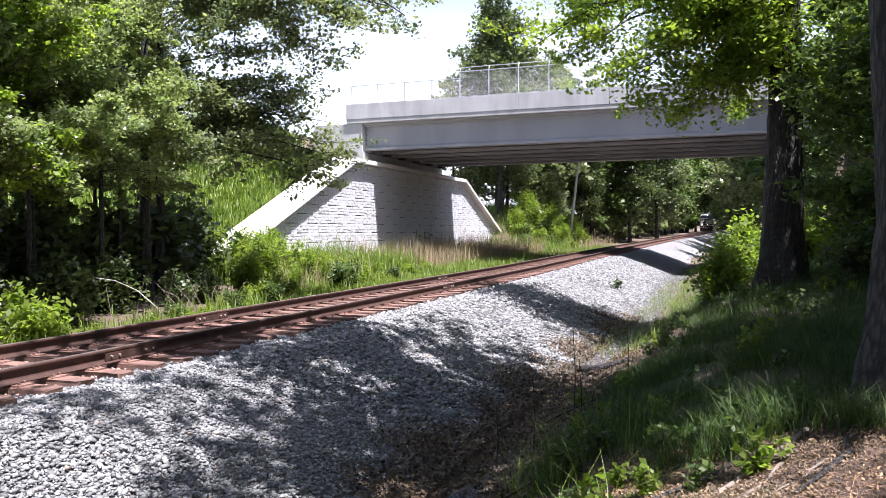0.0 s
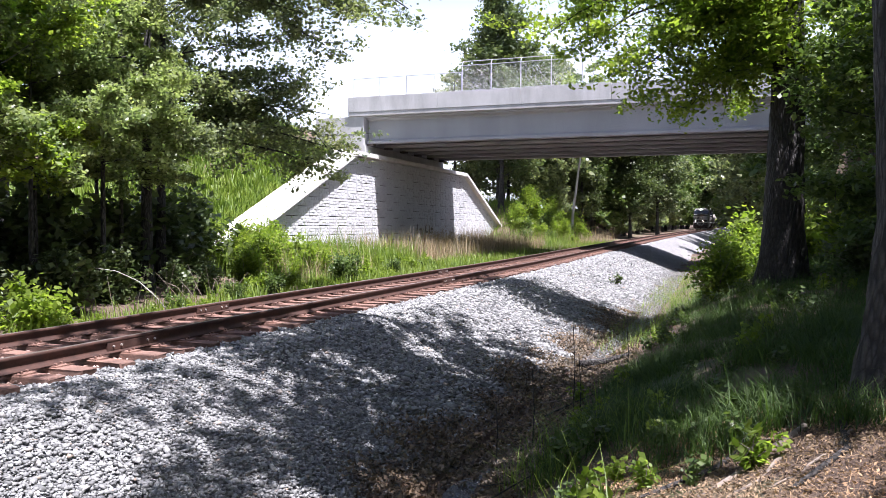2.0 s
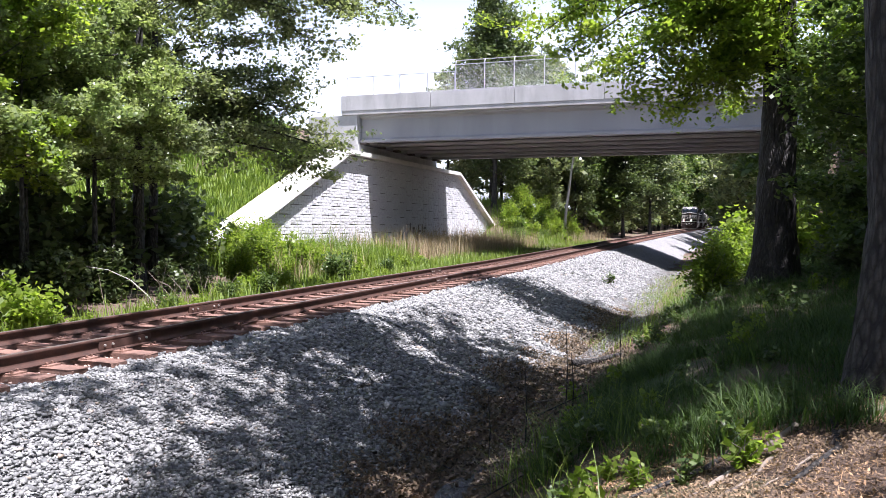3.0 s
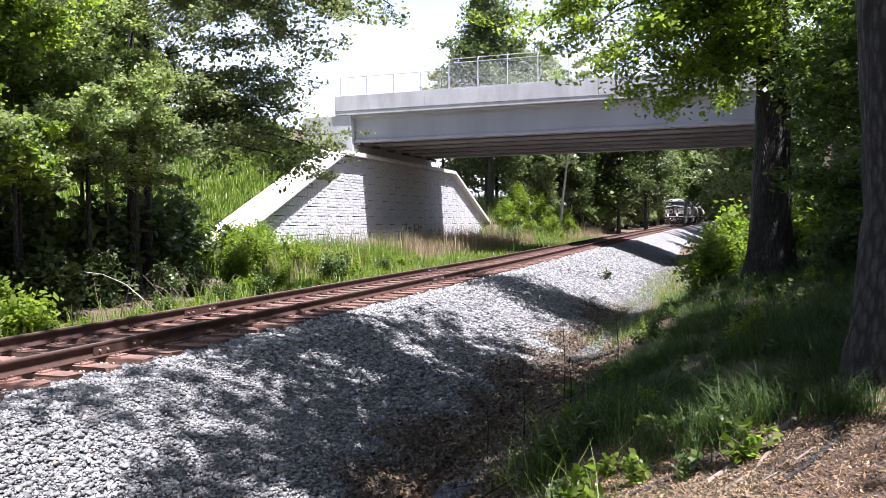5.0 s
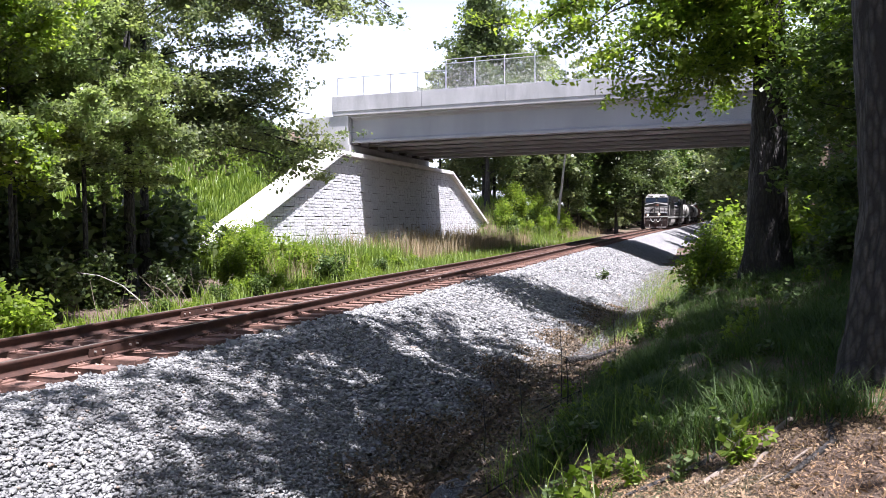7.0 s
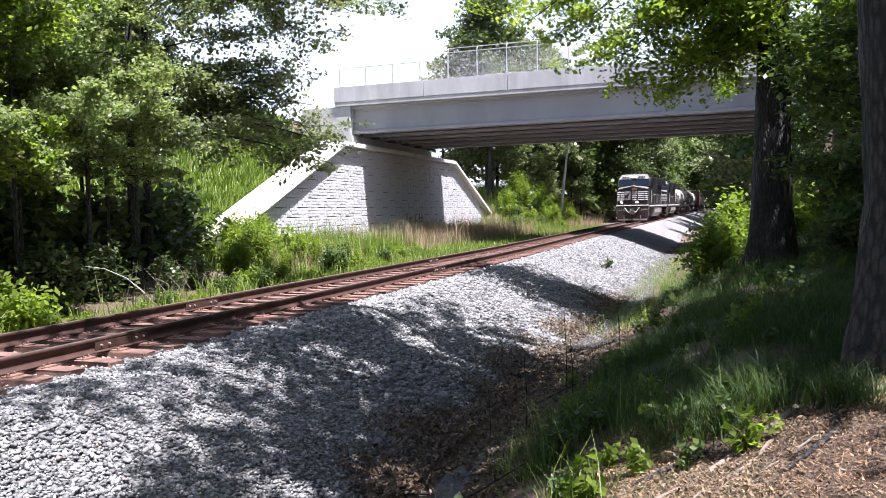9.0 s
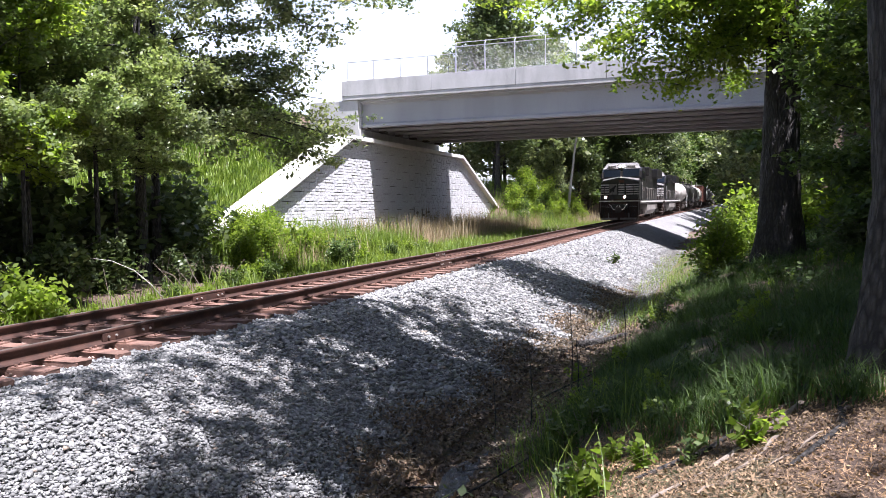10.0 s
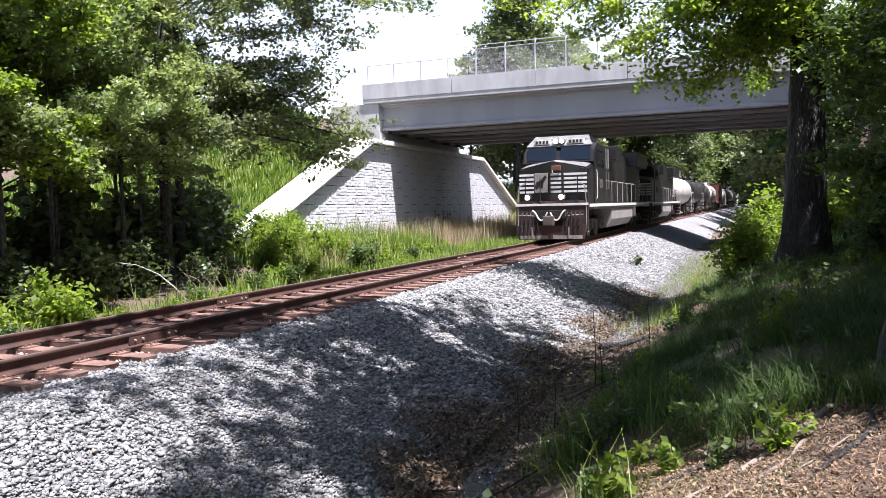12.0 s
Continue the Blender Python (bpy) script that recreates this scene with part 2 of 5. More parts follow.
def np_mesh(name, verts, faces, smooth=False):
    """A mesh from arrays of vertices and of faces with the same number of corners."""
    me = bpy.data.meshes.new(name)
    verts, faces = np.asarray(verts, np.float32), np.asarray(faces, np.int32)
    k = faces.shape[1]
    me.vertices.add(len(verts))
    me.vertices.foreach_set("co", verts.ravel())
    me.loops.add(faces.size)
    me.loops.foreach_set("vertex_index", faces.ravel())
    me.polygons.add(len(faces))
    me.polygons.foreach_set("loop_start", np.arange(0, faces.size, k, dtype=np.int32))
    if smooth:
        me.polygons.foreach_set("use_smooth", np.ones(len(faces), bool))
    me.update(calc_edges=True)
    me.validate()
    return me


def np_part(name, verts, faces, mat, parent=None, label="", smooth=False):
    return finish(new(name, np_mesh(name, verts, faces, smooth)), mat, parent, label)


def box(bm, x0, x1, y0, y1, z0, z1, bevel=0.0):
    r = bmesh.ops.create_cube(bm, size=1.0, matrix=Matrix.Translation(((x0 + x1) / 2, (y0 + y1) / 2, (z0 + z1) / 2)) @ Matrix.Diagonal((x1 - x0, y1 - y0, z1 - z0, 1)))
    if bevel:
        es = {e for v in r["verts"] for e in v.link_edges}
        bmesh.ops.bevel(bm, geom=list(es), offset=bevel, segments=2, affect="EDGES", profile=0.6)
    return bm


def boxes(*specs, bevel=0.0):
    bm = bmesh.new()
    for s in specs:
        box(bm, *s, bevel=bevel)
    return bm


def cyl(bm, p, q, r0, r1=None, seg=12, caps=True):
    p, q = Vector(p), Vector(q)
    d = q - p
    m = Matrix.Translation((p + q) / 2) @ d.to_track_quat("Z", "Y").to_matrix().to_4x4()
    bmesh.ops.create_cone(bm, cap_ends=caps, segments=seg, radius1=r0, radius2=r0 if r1 is None else r1, depth=d.length, matrix=m)
    return bm


def tube(bm, pts, r, seg=6):
    """One round tube bent along the points, closed at both ends."""
    pts = [Vector(p) for p in pts]
    rings = []
    for i, p in enumerate(pts):
        d = (pts[min(i + 1, len(pts) - 1)] - pts[max(i - 1, 0)]).normalized()
        a = d.cross(Vector((0.31, 0.87, 0.38)) if abs(d.y) < 0.8 else Vector((0.9, 0.1, 0.4))).normalized()
        b = d.cross(a)
        rings.append([bm.verts.new(p + (a * math.cos(k * math.tau / seg) + b * math.sin(k * math.tau / seg)) * r) for k in range(seg)])
    for p, q in zip(rings[:-1], rings[1:]):
        for k in range(seg):
            bm.faces.new((p[k], p[(k + 1) % seg], q[(k + 1) % seg], q[k]))
    bm.faces.new(rings[0][::-1])
    bm.faces.new(rings[-1])
    return bm


def prism(bm, outline, axis, a, b):
    """Closed outline (2D) pulled along an axis from a to b."""
    def put(u, v, w):
        return {"x": (w, u, v), "y": (u, w, v), "z": (u, v, w)}[axis]
    lo = [bm.verts.new(put(u, v, a)) for u, v in outline]
    hi = [bm.verts.new(put(u, v, b)) for u, v in outline]
    n = len(outline)
    fs = [bm.faces.new(lo[::-1]), bm.faces.new(hi)]
    for i in range(n):
        fs.append(bm.faces.new((lo[i], lo[(i + 1) % n], hi[(i + 1) % n], hi[i])))
    bmesh.ops.recalc_face_normals(bm, faces=fs)
    return bm


def thing(name, label, category, group="", kind="", at=None):
    ob = new(name)
    ob.empty_display_size = 0.3
    if at is not None:
        ob.matrix_basis = at
    return tagged(ob, label, category, group, kind)


# ---------------------------------------------------------------- lie of the land
def track_x(y):
    y = np.asarray(y, float)
    d = np.clip(y - 40, 0, 60)
    return 2.0e-4 * d * d + np.clip(y - 100, 0, None) * 0.024


def track_z(y):
    return np.clip(np.asarray(y, float) - 30, 0, 900) * 0.0055


def smoothstep(a, b, v):
    t = np.clip((v - a) / (b - a), 0, 1)
    return t * t * (3 - 2 * t)


WALL_X, DECK_Y0, DECK_Y1, DECK_Z = -14.35, 46.86, 62.0, 8.66
ROAD_Z = 8.95


def ripple(x, y):
    return (np.sin(x * 1.7 + np.sin(y * 0.9) * 1.3) * np.sin(y * 1.3 + 0.4) * 0.5 + np.sin(x * 3.9 + y * 2.3) * 0.25 + np.sin(x * 0.53 - y * 0.41) * 0.6)


PX = [-400, -60, -30, -14.5, -9, -5, -3.3, -2.1, 2.0, 4.35, 5.25, 6.0, 7.0, 8.0, 9, 14, 30, 90, 400]
PZ = [6, 3, 0.6, -0.3, -0.75, -0.85, -0.78, -0.45, -0.45, -1.5, -1.45, -1.12, -0.55, -0.14, 0.08, 0.7, 1.2, 3, 6]


def ground_z(x, y):
    x, y = np.asarray(x, float), np.asarray(y, float)
    u = x - track_x(y)
    wide = smoothstep(9, 24, y)
    z = np.interp(np.where(u > 2, 2 + (u - 2) / (1 + 0.25 * wide * np.clip((12 - u) / 8, 0, 1)), u), PX, PZ) + track_z(y)
    off = np.clip(np.maximum(-2.6 - u, u - 4.8), 0, 3) / 3
    z = z + ripple(x, y) * 0.09 * off
    fill = ROAD_Z - np.clip(np.abs(y - 54.4) - 9.3, 0, None) / 2.35
    top = np.minimum(np.minimum(5.78 - (44.1 - y) * 0.43, 5.78 - (y - 66.2) * 0.40), 5.78)
    left = np.minimum(fill, top + 0.16 + np.clip(WALL_X - 1.2 - x, 0, None) * 0.42)
    left = np.where((y > 43) & (y < 66) & (x > -18.8), np.minimum(left, 5.9), left)
    z = z + 3.6 * smoothstep(-7.5, -16.5, x) * smoothstep(71, 84, y)
    z = np.where(x < WALL_X - 0.2, np.maximum(z, left), z)
    return np.where(x > 16.2, np.maximum(z, fill), z)

def grid_axis(spans):
    out = []
    for a, b, step in spans:
        out += list(np.arange(a, b, step))
    return np.array(out + [spans[-1][1]])


def build_ground():
    xs = grid_axis([(-400, -60, 20), (-60, -18, 2), (-18, -14.7, 0.55), (-14.7, -14.5, 0.2), (-14.5, -3, 0.5), (-3, 9, 0.2), (9, 16.1, 0.4), (16.1, 16.3, 0.2), (16.3, 60, 2), (60, 400, 20)])
    ys = grid_axis([(-80, -6, 4), (-6, 30, 0.25), (30, 90, 0.6), (90, 200, 4), (200, 900, 25)])
    X, Y = np.meshgrid(xs, ys)
    v = np.stack([X, Y, ground_z(X, Y)], -1).reshape(-1, 3)
    nx, ny = len(xs), len(ys)
    i = (np.arange(ny - 1)[:, None] * nx + np.arange(nx - 1)[None]).ravel()
    f = np.stack([i, i + 1, i + nx + 1, i + nx], 1)
    tagged(np_part("ground", v, f, M_GROUND, smooth=True), "brown leaf-littered woodland ground with patches of grass", "ground", kind="structure")


def bed_z(u):
    return np.interp(u, [-3.3, -2.0, -1.5, 1.5, 2.0, 4.4], [-0.74, -0.32, -0.272, -0.272, -0.32, -1.41])


def spread_toe(u, y):
    """The ballast bank widens a little along the track."""
    return np.where(u > 2, 2 + (u - 2) * (1 + 0.25 * smoothstep(9, 24, y)), u)


def build_ballast():
    us = np.array([-3.35, -2.9, -2.4, -2.0, -1.5, -0.75, 0, 0.75, 1.5, 2.0, 2.4, 2.8, 3.2, 3.6, 4.0, 4.4])
    ys = grid_axis([(-30, 60, 0.5), (60, 500, 4)])
    U, Y = np.meshgrid(us, ys)
    edge = np.where(U > 4.3, 0.22 * np.sin(Y * 1.3) + 0.15 * np.sin(Y * 3.1), 0)
    X = spread_toe(U, Y) + track_x(Y) + edge
    Z = bed_z(U) + track_z(Y) + 0.02 * ripple(X * 3, Y * 3) - np.where((U < -3.3) | (U > 4.3), 0.12, 0)
    v = np.stack([X, Y, Z], -1).reshape(-1, 3)
    nx, ny = len(us), len(ys)
    i = (np.arange(ny - 1)[:, None] * nx + np.arange(nx - 1)[None]).ravel()
    f = np.stack([i, i + 1, i + nx + 1, i + nx], 1)
    bed = tagged(np_part("ballast_bed", v, f, M_BED, smooth=True), "grey crushed stone railway ballast bank", "ballast", kind="structure")
    # loose stones
    rng = np.random.default_rng(5)
    scatter_stones("ballast_stones", "loose angular grey granite ballast stones", M_STONE, rng, STONES)
    scatter_stones("stained_stones", "rust-brown ballast stones between and beside the ties", M_STONE_RUST, rng, STONES_RUST)


STONES = [(1.1, 4.65, 1.5, 9, 52000, 0.0225), (1.1, 4.7, 9, 16, 20000, 0.034), (1.1, 5.0, 16, 28, 21000, 0.038), (1.2, 5.0, 28, 48, 17000, 0.046), (-2.7, -1.3, 4, 30, 4000, 0.036), (4.3, 5.6, 3, 24, 700, 0.03)]
STONES_RUST = [(-0.72, 1.0, 3, 14, 5500, 0.028), (-0.72, 1.0, 14, 34, 4500, 0.036)]


def toe_line(y):
    """Where the clean stones end and the washed-in leaves begin, across the bank."""
    return 4.05 + 0.3 * smoothstep(12, 6, y) + 0.22 * np.sin(y * 1.3) + 0.18 * np.sin(y * 3.1 + 1)


def scatter_stones(name, label, mat, rng, sets):
    """Angular stones strewn over the ballast; sets: span across, span along, number, size."""
    octa = np.array([(1, 0, 0), (0, 1, 0), (-1, 0, 0), (0, -1, 0), (0, 0, 1), (0, 0, -1)], float)
    tris = np.array([(0, 1, 4), (1, 2, 4), (2, 3, 4), (3, 0, 4), (1, 0, 5), (2, 1, 5), (3, 2, 5), (0, 3, 5)])
    V, F, base = [], [], 0
    for u0, u1, y0, y1, n, r in sets:
        u, y = rng.uniform(u0, u1, n), rng.uniform(y0, y1, n)
        x = spread_toe(u, y) + track_x(y)
        z = np.maximum(bed_z(u) + track_z(y), ground_z(x, y)) + rng.uniform(-0.01, 0.03, n)
        size = r * rng.lognormal(0, 0.28, n)
        size = np.where(u > toe_line(y) + rng.normal(0, 0.12, n), size * 0.45, size)
        sh = (octa[None] * rng.uniform(0.75, 1.45, (n, 6, 1)) + rng.uniform(-0.4, 0.4, (n, 6, 3))) * rng.uniform(0.55, 1.1, (n, 1, 3))
        a, b, c = rng.uniform(0, 6.28, (3, n))
        ca, sa, cb, sb, cc, sc = np.cos(a), np.sin(a), np.cos(b), np.sin(b), np.cos(c), np.sin(c)
        R = np.stack([np.stack([ca * cb, ca * sb * sc - sa * cc, ca * sb * cc + sa * sc], -1), np.stack([sa * cb, sa * sb * sc + ca * cc, sa * sb * cc - ca * sc], -1), np.stack([-sb, cb * sc, cb * cc], -1)], 1)
        P = np.einsum("nij,nkj->nki", R, sh) * size[:, None, None] * [1.12, 1.12, 0.68] + np.stack([x, y, z], -1)[:, None]
        V.append(P.reshape(-1, 3))
        F.append((tris[None] + (np.arange(n) * 6)[:, None, None] + base).reshape(-1, 3))
        base += n * 6
    tagged(np_part(name, np.concatenate(V), np.concatenate(F), mat), label, "stones", kind="stuff")


RAIL_OUT = [(-0.072, 0), (0.072, 0), (0.072, 0.012), (0.016, 0.03), (0.009, 0.06), (0.009, 0.115), (0.035, 0.13), (0.036, 0.16), (0.028, 0.17), (-0.028, 0.17), (-0.036, 0.16), (-0.035, 0.13), (-0.009, 0.115), (-0.009, 0.06), (-0.016, 0.03), (-0.072, 0.012)]


def build_track():
    track = thing("railway_track", "single railway track with rusty rails on stained timber ties", "railway track", kind="structure")
    ys = grid_axis([(-30, 60, 2.0), (60, 500, 5)])
    for side in (-1, 1):
        o = np.array(RAIL_OUT)
        cx = track_x(ys) + side * 0.7535
        V = np.stack([np.repeat(cx[:, None], 16, 1) + o[None, :, 0], np.repeat(ys[:, None], 16, 1), np.repeat(track_z(ys)[:, None], 16, 1) + o[None, :, 1] - 0.17], -1).reshape(-1, 3)
        F = []
        for i in range(len(ys) - 1):
            for k in range(16):
                F.append((i * 16 + k, i * 16 + (k + 1) % 16, (i + 1) * 16 + (k + 1) % 16, (i + 1) * 16 + k))
        rail = np_part("rail", V, F, M_RUST, track, "rusty steel rail with a dull worn head")
        rail.data.materials.append(M_RAILTOP)
        idx = np.zeros(len(F), np.int32)
        idx[8::16] = 1
        rail.data.polygons.foreach_set("material_index", idx)
    # joint bars with bolts
    for side, y in ((1, 7.75), (-1, 11.4), (1, 19.6), (-1, 23.3)):
        x = float(track_x(y)) + side * 0.7535
        for s in (-1, 1):
            bar = part("joint_bar", boxes((x + s * 0.012, x + s * 0.034, y - 0.45, y + 0.45, -0.142, -0.045), bevel=0.004) if s > 0 else boxes((x - 0.034, x - 0.012, y - 0.45, y + 0.45, -0.142, -0.045), bevel=0.004), M_RUST, track)
            for k in (-0.36, -0.23, 0.23, 0.36):
                bm = cyl(bmesh.new(), (x + s * 0.03, y + k, -0.09), (x + s * 0.056, y + k, -0.09), 0.014, seg=6)
                part("bolt", bm, M_BOLT, bar)
    # ties, three worn shapes
    rng = random.Random(3)
    shapes = []
    for k in range(3):
        bm = box(bmesh.new(), -1.3, 1.3, -0.115, 0.115, -0.345, -0.178, 0.012)
        for v in bm.verts:
            v.co += Vector((rng.uniform(-0.03, 0.03), rng.uniform(-0.012, 0.012), rng.uniform(-0.008, 0.004)))
        for s in (-1, 1):
            box(bm, s * 0.7535 - 0.18, s * 0.7535 + 0.18, -0.095, 0.095, -0.18, -0.163)
            for dx, dy in ((-0.1, -0.05), (0.1, 0.05), (-0.14, 0.06), (0.14, -0.06)):
                box(bm, s * 0.7535 + dx - 0.012, s * 0.7535 + dx + 0.012, dy - 0.012, dy + 0.012, -0.164, -0.135)
        me = bpy.data.meshes.new("tie")
        bm.to_mesh(me)
        bm.free()
        me.materials.append(M_TIE)
        shapes.append(me)
    y, far = 0.0, []
    for i in range(560):
        y = -8 + i * 0.52
        m = pose(float(track_x(y)) + rng.uniform(-0.05, 0.05), y + rng.uniform(-0.03, 0.03), float(track_z(y)) + rng.uniform(-0.012, 0.0), 0, 0, rng.uniform(-1.5, 1.5))
        if i < 290:
            t = new("tie", shapes[i % 3])
            t.parent = track
            t.matrix_basis = m
        else:
            far.append(m)
    bm = bmesh.new()
    for m in far:
        r = bmesh.ops.create_cube(bm, size=1.0, matrix=m @ Matrix.Translation((0, 0, -0.26)) @ Matrix.Diagonal((2.6, 0.23, 0.17, 1)))
    tagged(part("far_ties", bm, M_TIE, track), kind="stuff")


# ---------------------------------------------------------------- bridge
GIRDER = [(-0.33, 0), (0.33, 0), (0.33, 0.15), (0.09, 0.30), (0.09, 1.50), (0.16, 1.60), (0.60, 1.68), (0.60, 1.78), (-0.60, 1.78), (-0.60, 1.68), (-0.16, 1.60), (-0.09, 1.50), (-0.09, 0.30), (-0.33, 0.15)]


def build_bridge():
    x0, x1 = -14.85, 16.6
    bridge = thing("road_bridge", "grey concrete girder road bridge over the railway", "bridge", kind="structure")
    zg = DECK_Z - 1.83
    n = 6
    for k in range(n):
        yc = DECK_Y0 + 0.62 + k * (DECK_Y1 - DECK_Y0 - 1.24) / (n - 1)
        bm = prism(bmesh.new(), [(yc + a, zg + b) for a, b in GIRDER], "x", x0 + 0.05, x1 - 0.05)
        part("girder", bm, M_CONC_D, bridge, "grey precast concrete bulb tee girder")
    part("deck_slab", boxes((x0 - 1.1, x1 + 1.1, DECK_Y0 - 0.22, DECK_Y1 + 0.22, zg + 1.784, zg + 2.04), bevel=0.01), M_CONC, bridge)
    # parapet segments with open joints, on both edges
    for yy in (DECK_Y0 - 0.25, DECK_Y1 - 0.11):
        xs = [x0 - 1.12, -9.63, -4.14, 1.35, 6.85, 12.35, x1 + 1.1]
        for a, b in zip(xs[:-1], xs[1:]):
            part("parapet", boxes((a + 0.012, b - 0.012, yy, yy + 0.36, zg + 2.044, zg + 3.04), bevel=0.018), M_CONC, bridge, "pale grey concrete parapet section")
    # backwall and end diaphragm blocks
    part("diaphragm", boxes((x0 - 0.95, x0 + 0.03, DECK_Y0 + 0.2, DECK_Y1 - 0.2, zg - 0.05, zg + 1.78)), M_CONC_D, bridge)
    for yc in (DECK_Y0 + 0.3, DECK_Y1 - 0.3):
        part("cheek_wall", boxes((x0 - 3.6, x0 - 0.02, yc - 0.4, yc + 0.4, zg - 1.6, zg + 1.775), bevel=0.02), M_CONC, bridge, "pale concrete cheek wall at the girder end")
    for k in range(n):
        yc = DECK_Y0 + 0.62 + k * (DECK_Y1 - DECK_Y0 - 1.24) / (n - 1)
        part("bearing_pad", boxes((x0 + 0.02, x0 + 0.45, yc - 0.28, yc + 0.28, zg - 0.13, zg - 0.002)), M_UNDER, bridge)


def clip_wires(x0, x1, z0, z1, y, step, w, V, F):
    """Diagonal wires both ways that fill an upright rectangle."""
    h = z1 - z0
    for s in (-1, 1):
        c = x0 - h
        while c < x1 + h:
            ta, tb = 0.0, 1.0
            a, d = (c, h) if s > 0 else (c + h, -h)
            for lo in (x0, x1):
                t = (lo - a) / d
                if (lo == x0) == (d > 0):
                    ta = max(ta, t)
                else:
                    tb = min(tb, t)
            if tb > ta:
                i0 = len(V)
                for t in (ta, tb):
                    px, pz = a + d * t, z0 + h * t
                    V += [(px - w, y - w, pz), (px + w, y - w, pz), (px, y + w, pz)]
                for k in range(3):
                    F.append((i0 + k, i0 + (k + 1) % 3, i0 + 3 + (k + 1) % 3, i0 + 3 + k))
            c += step


def build_fence():
    """Low fence over the abutment, tall fence with bent-in tops over the railway."""
    zb = DECK_Z - 1.83 + 3.04
    y = DECK_Y0 - 0.07
    for xs, h, bent, label in (([-15.6, -13.7, -11.8, -9.9, -8.04], 1.22, False, "low galvanised chain-link fence on the bridge parapet"), ([-8.0 + 1.9 * k for k in range(7)], 1.62, True, "tall galvanised chain-link fence with bent-in top on the parapet")):
        fence = thing("chain_link_fence", label, "fence")
        top = zb + h
        for x in xs:
            pts = [(x, y, zb), (x, y, top)] + ([(x, y + 0.06, top + 0.16), (x, y + 0.22, top + 0.3)] if bent else [])
            part("post", tube(bmesh.new(), pts, 0.034, 8), M_GALV, fence)
        rails = [(y, top)] + ([(y + 0.22, top + 0.3)] if bent else [])
        for ry, rz in rails:
            part("top_rail", cyl(bmesh.new(), (xs[0], ry, rz), (xs[-1], ry, rz), 0.024, seg=8), M_GALV, fence)
        part("bottom_rail", cyl(bmesh.new(), (xs[0], y, zb + 0.06), (xs[-1], y, zb + 0.06), 0.014, seg=6), M_GALV, fence)
        V, F = [], []
        clip_wires(xs[0], xs[-1], zb + 0.06, top, y, 0.075, 0.003, V, F)
        tagged(np_part("wire_mesh", V, F, M_GALV, fence), kind="stuff")


WALL_TOP, WY0, WY1 = 5.78, 44.1, 66.2


def wall_top(y):
    """Height of the wall's sloping top edge, under its coping."""
    return min(WALL_TOP, WALL_TOP - (WY0 - y) * 0.43, WALL_TOP - (y - WY1) * 0.40)


def panel_mesh(w, h, poly, seed):
    """A wall panel: slab with rough stone blocks of uneven depth standing proud of its face."""
    rng = random.Random(seed)
    bm = prism(bmesh.new(), poly, "x", -0.16, 0.0)

    def inside(y, z):
        r = True
        for a, b in zip(poly, poly[1:] + poly[:1]):
            r = r and (b[0] - a[0]) * (z - a[1]) - (b[1] - a[1]) * (y - a[0]) >= -1e-4
        return r
    rows = 6
    rh = h / rows
    for k in range(rows):
        y = 0.0
        while y < w - 0.06:
            bw = min(rng.uniform(0.16, 0.42), w - y)
            if w - y - bw < 0.1:
                bw = w - y
            d = rng.uniform(0.016, 0.055)
            y0, y1, z0, z1 = y + 0.006, y + bw - 0.006, k * rh + 0.006, (k + 1) * rh - 0.006
            if all(inside(p, q) for p, q in ((y0, z0), (y1, z0), (y1, z1), (y0, z1))):
                b0 = [bm.verts.new((-0.002, p, q)) for p, q in ((y0, z0), (y1, z0), (y1, z1), (y0, z1))]
                i0 = 0.018
                b1 = [bm.verts.new((d * rng.uniform(0.55, 1.1), p, q)) for p, q in ((y0 + i0, z0 + i0), (y1 - i0, z0 + i0), (y1 - i0, z1 - i0), (y0 + i0, z1 - i0))]
                bm.faces.new(b1)
                for i in range(4):
                    bm.faces.new((b0[i], b0[(i + 1) % 4], b1[(i + 1) % 4], b1[i]))
            y += bw
    me = bpy.data.meshes.new("panel")
    bm.normal_update()
    bm.to_mesh(me)
    bm.free()
    me.materials.append(M_SPLIT)
    return me


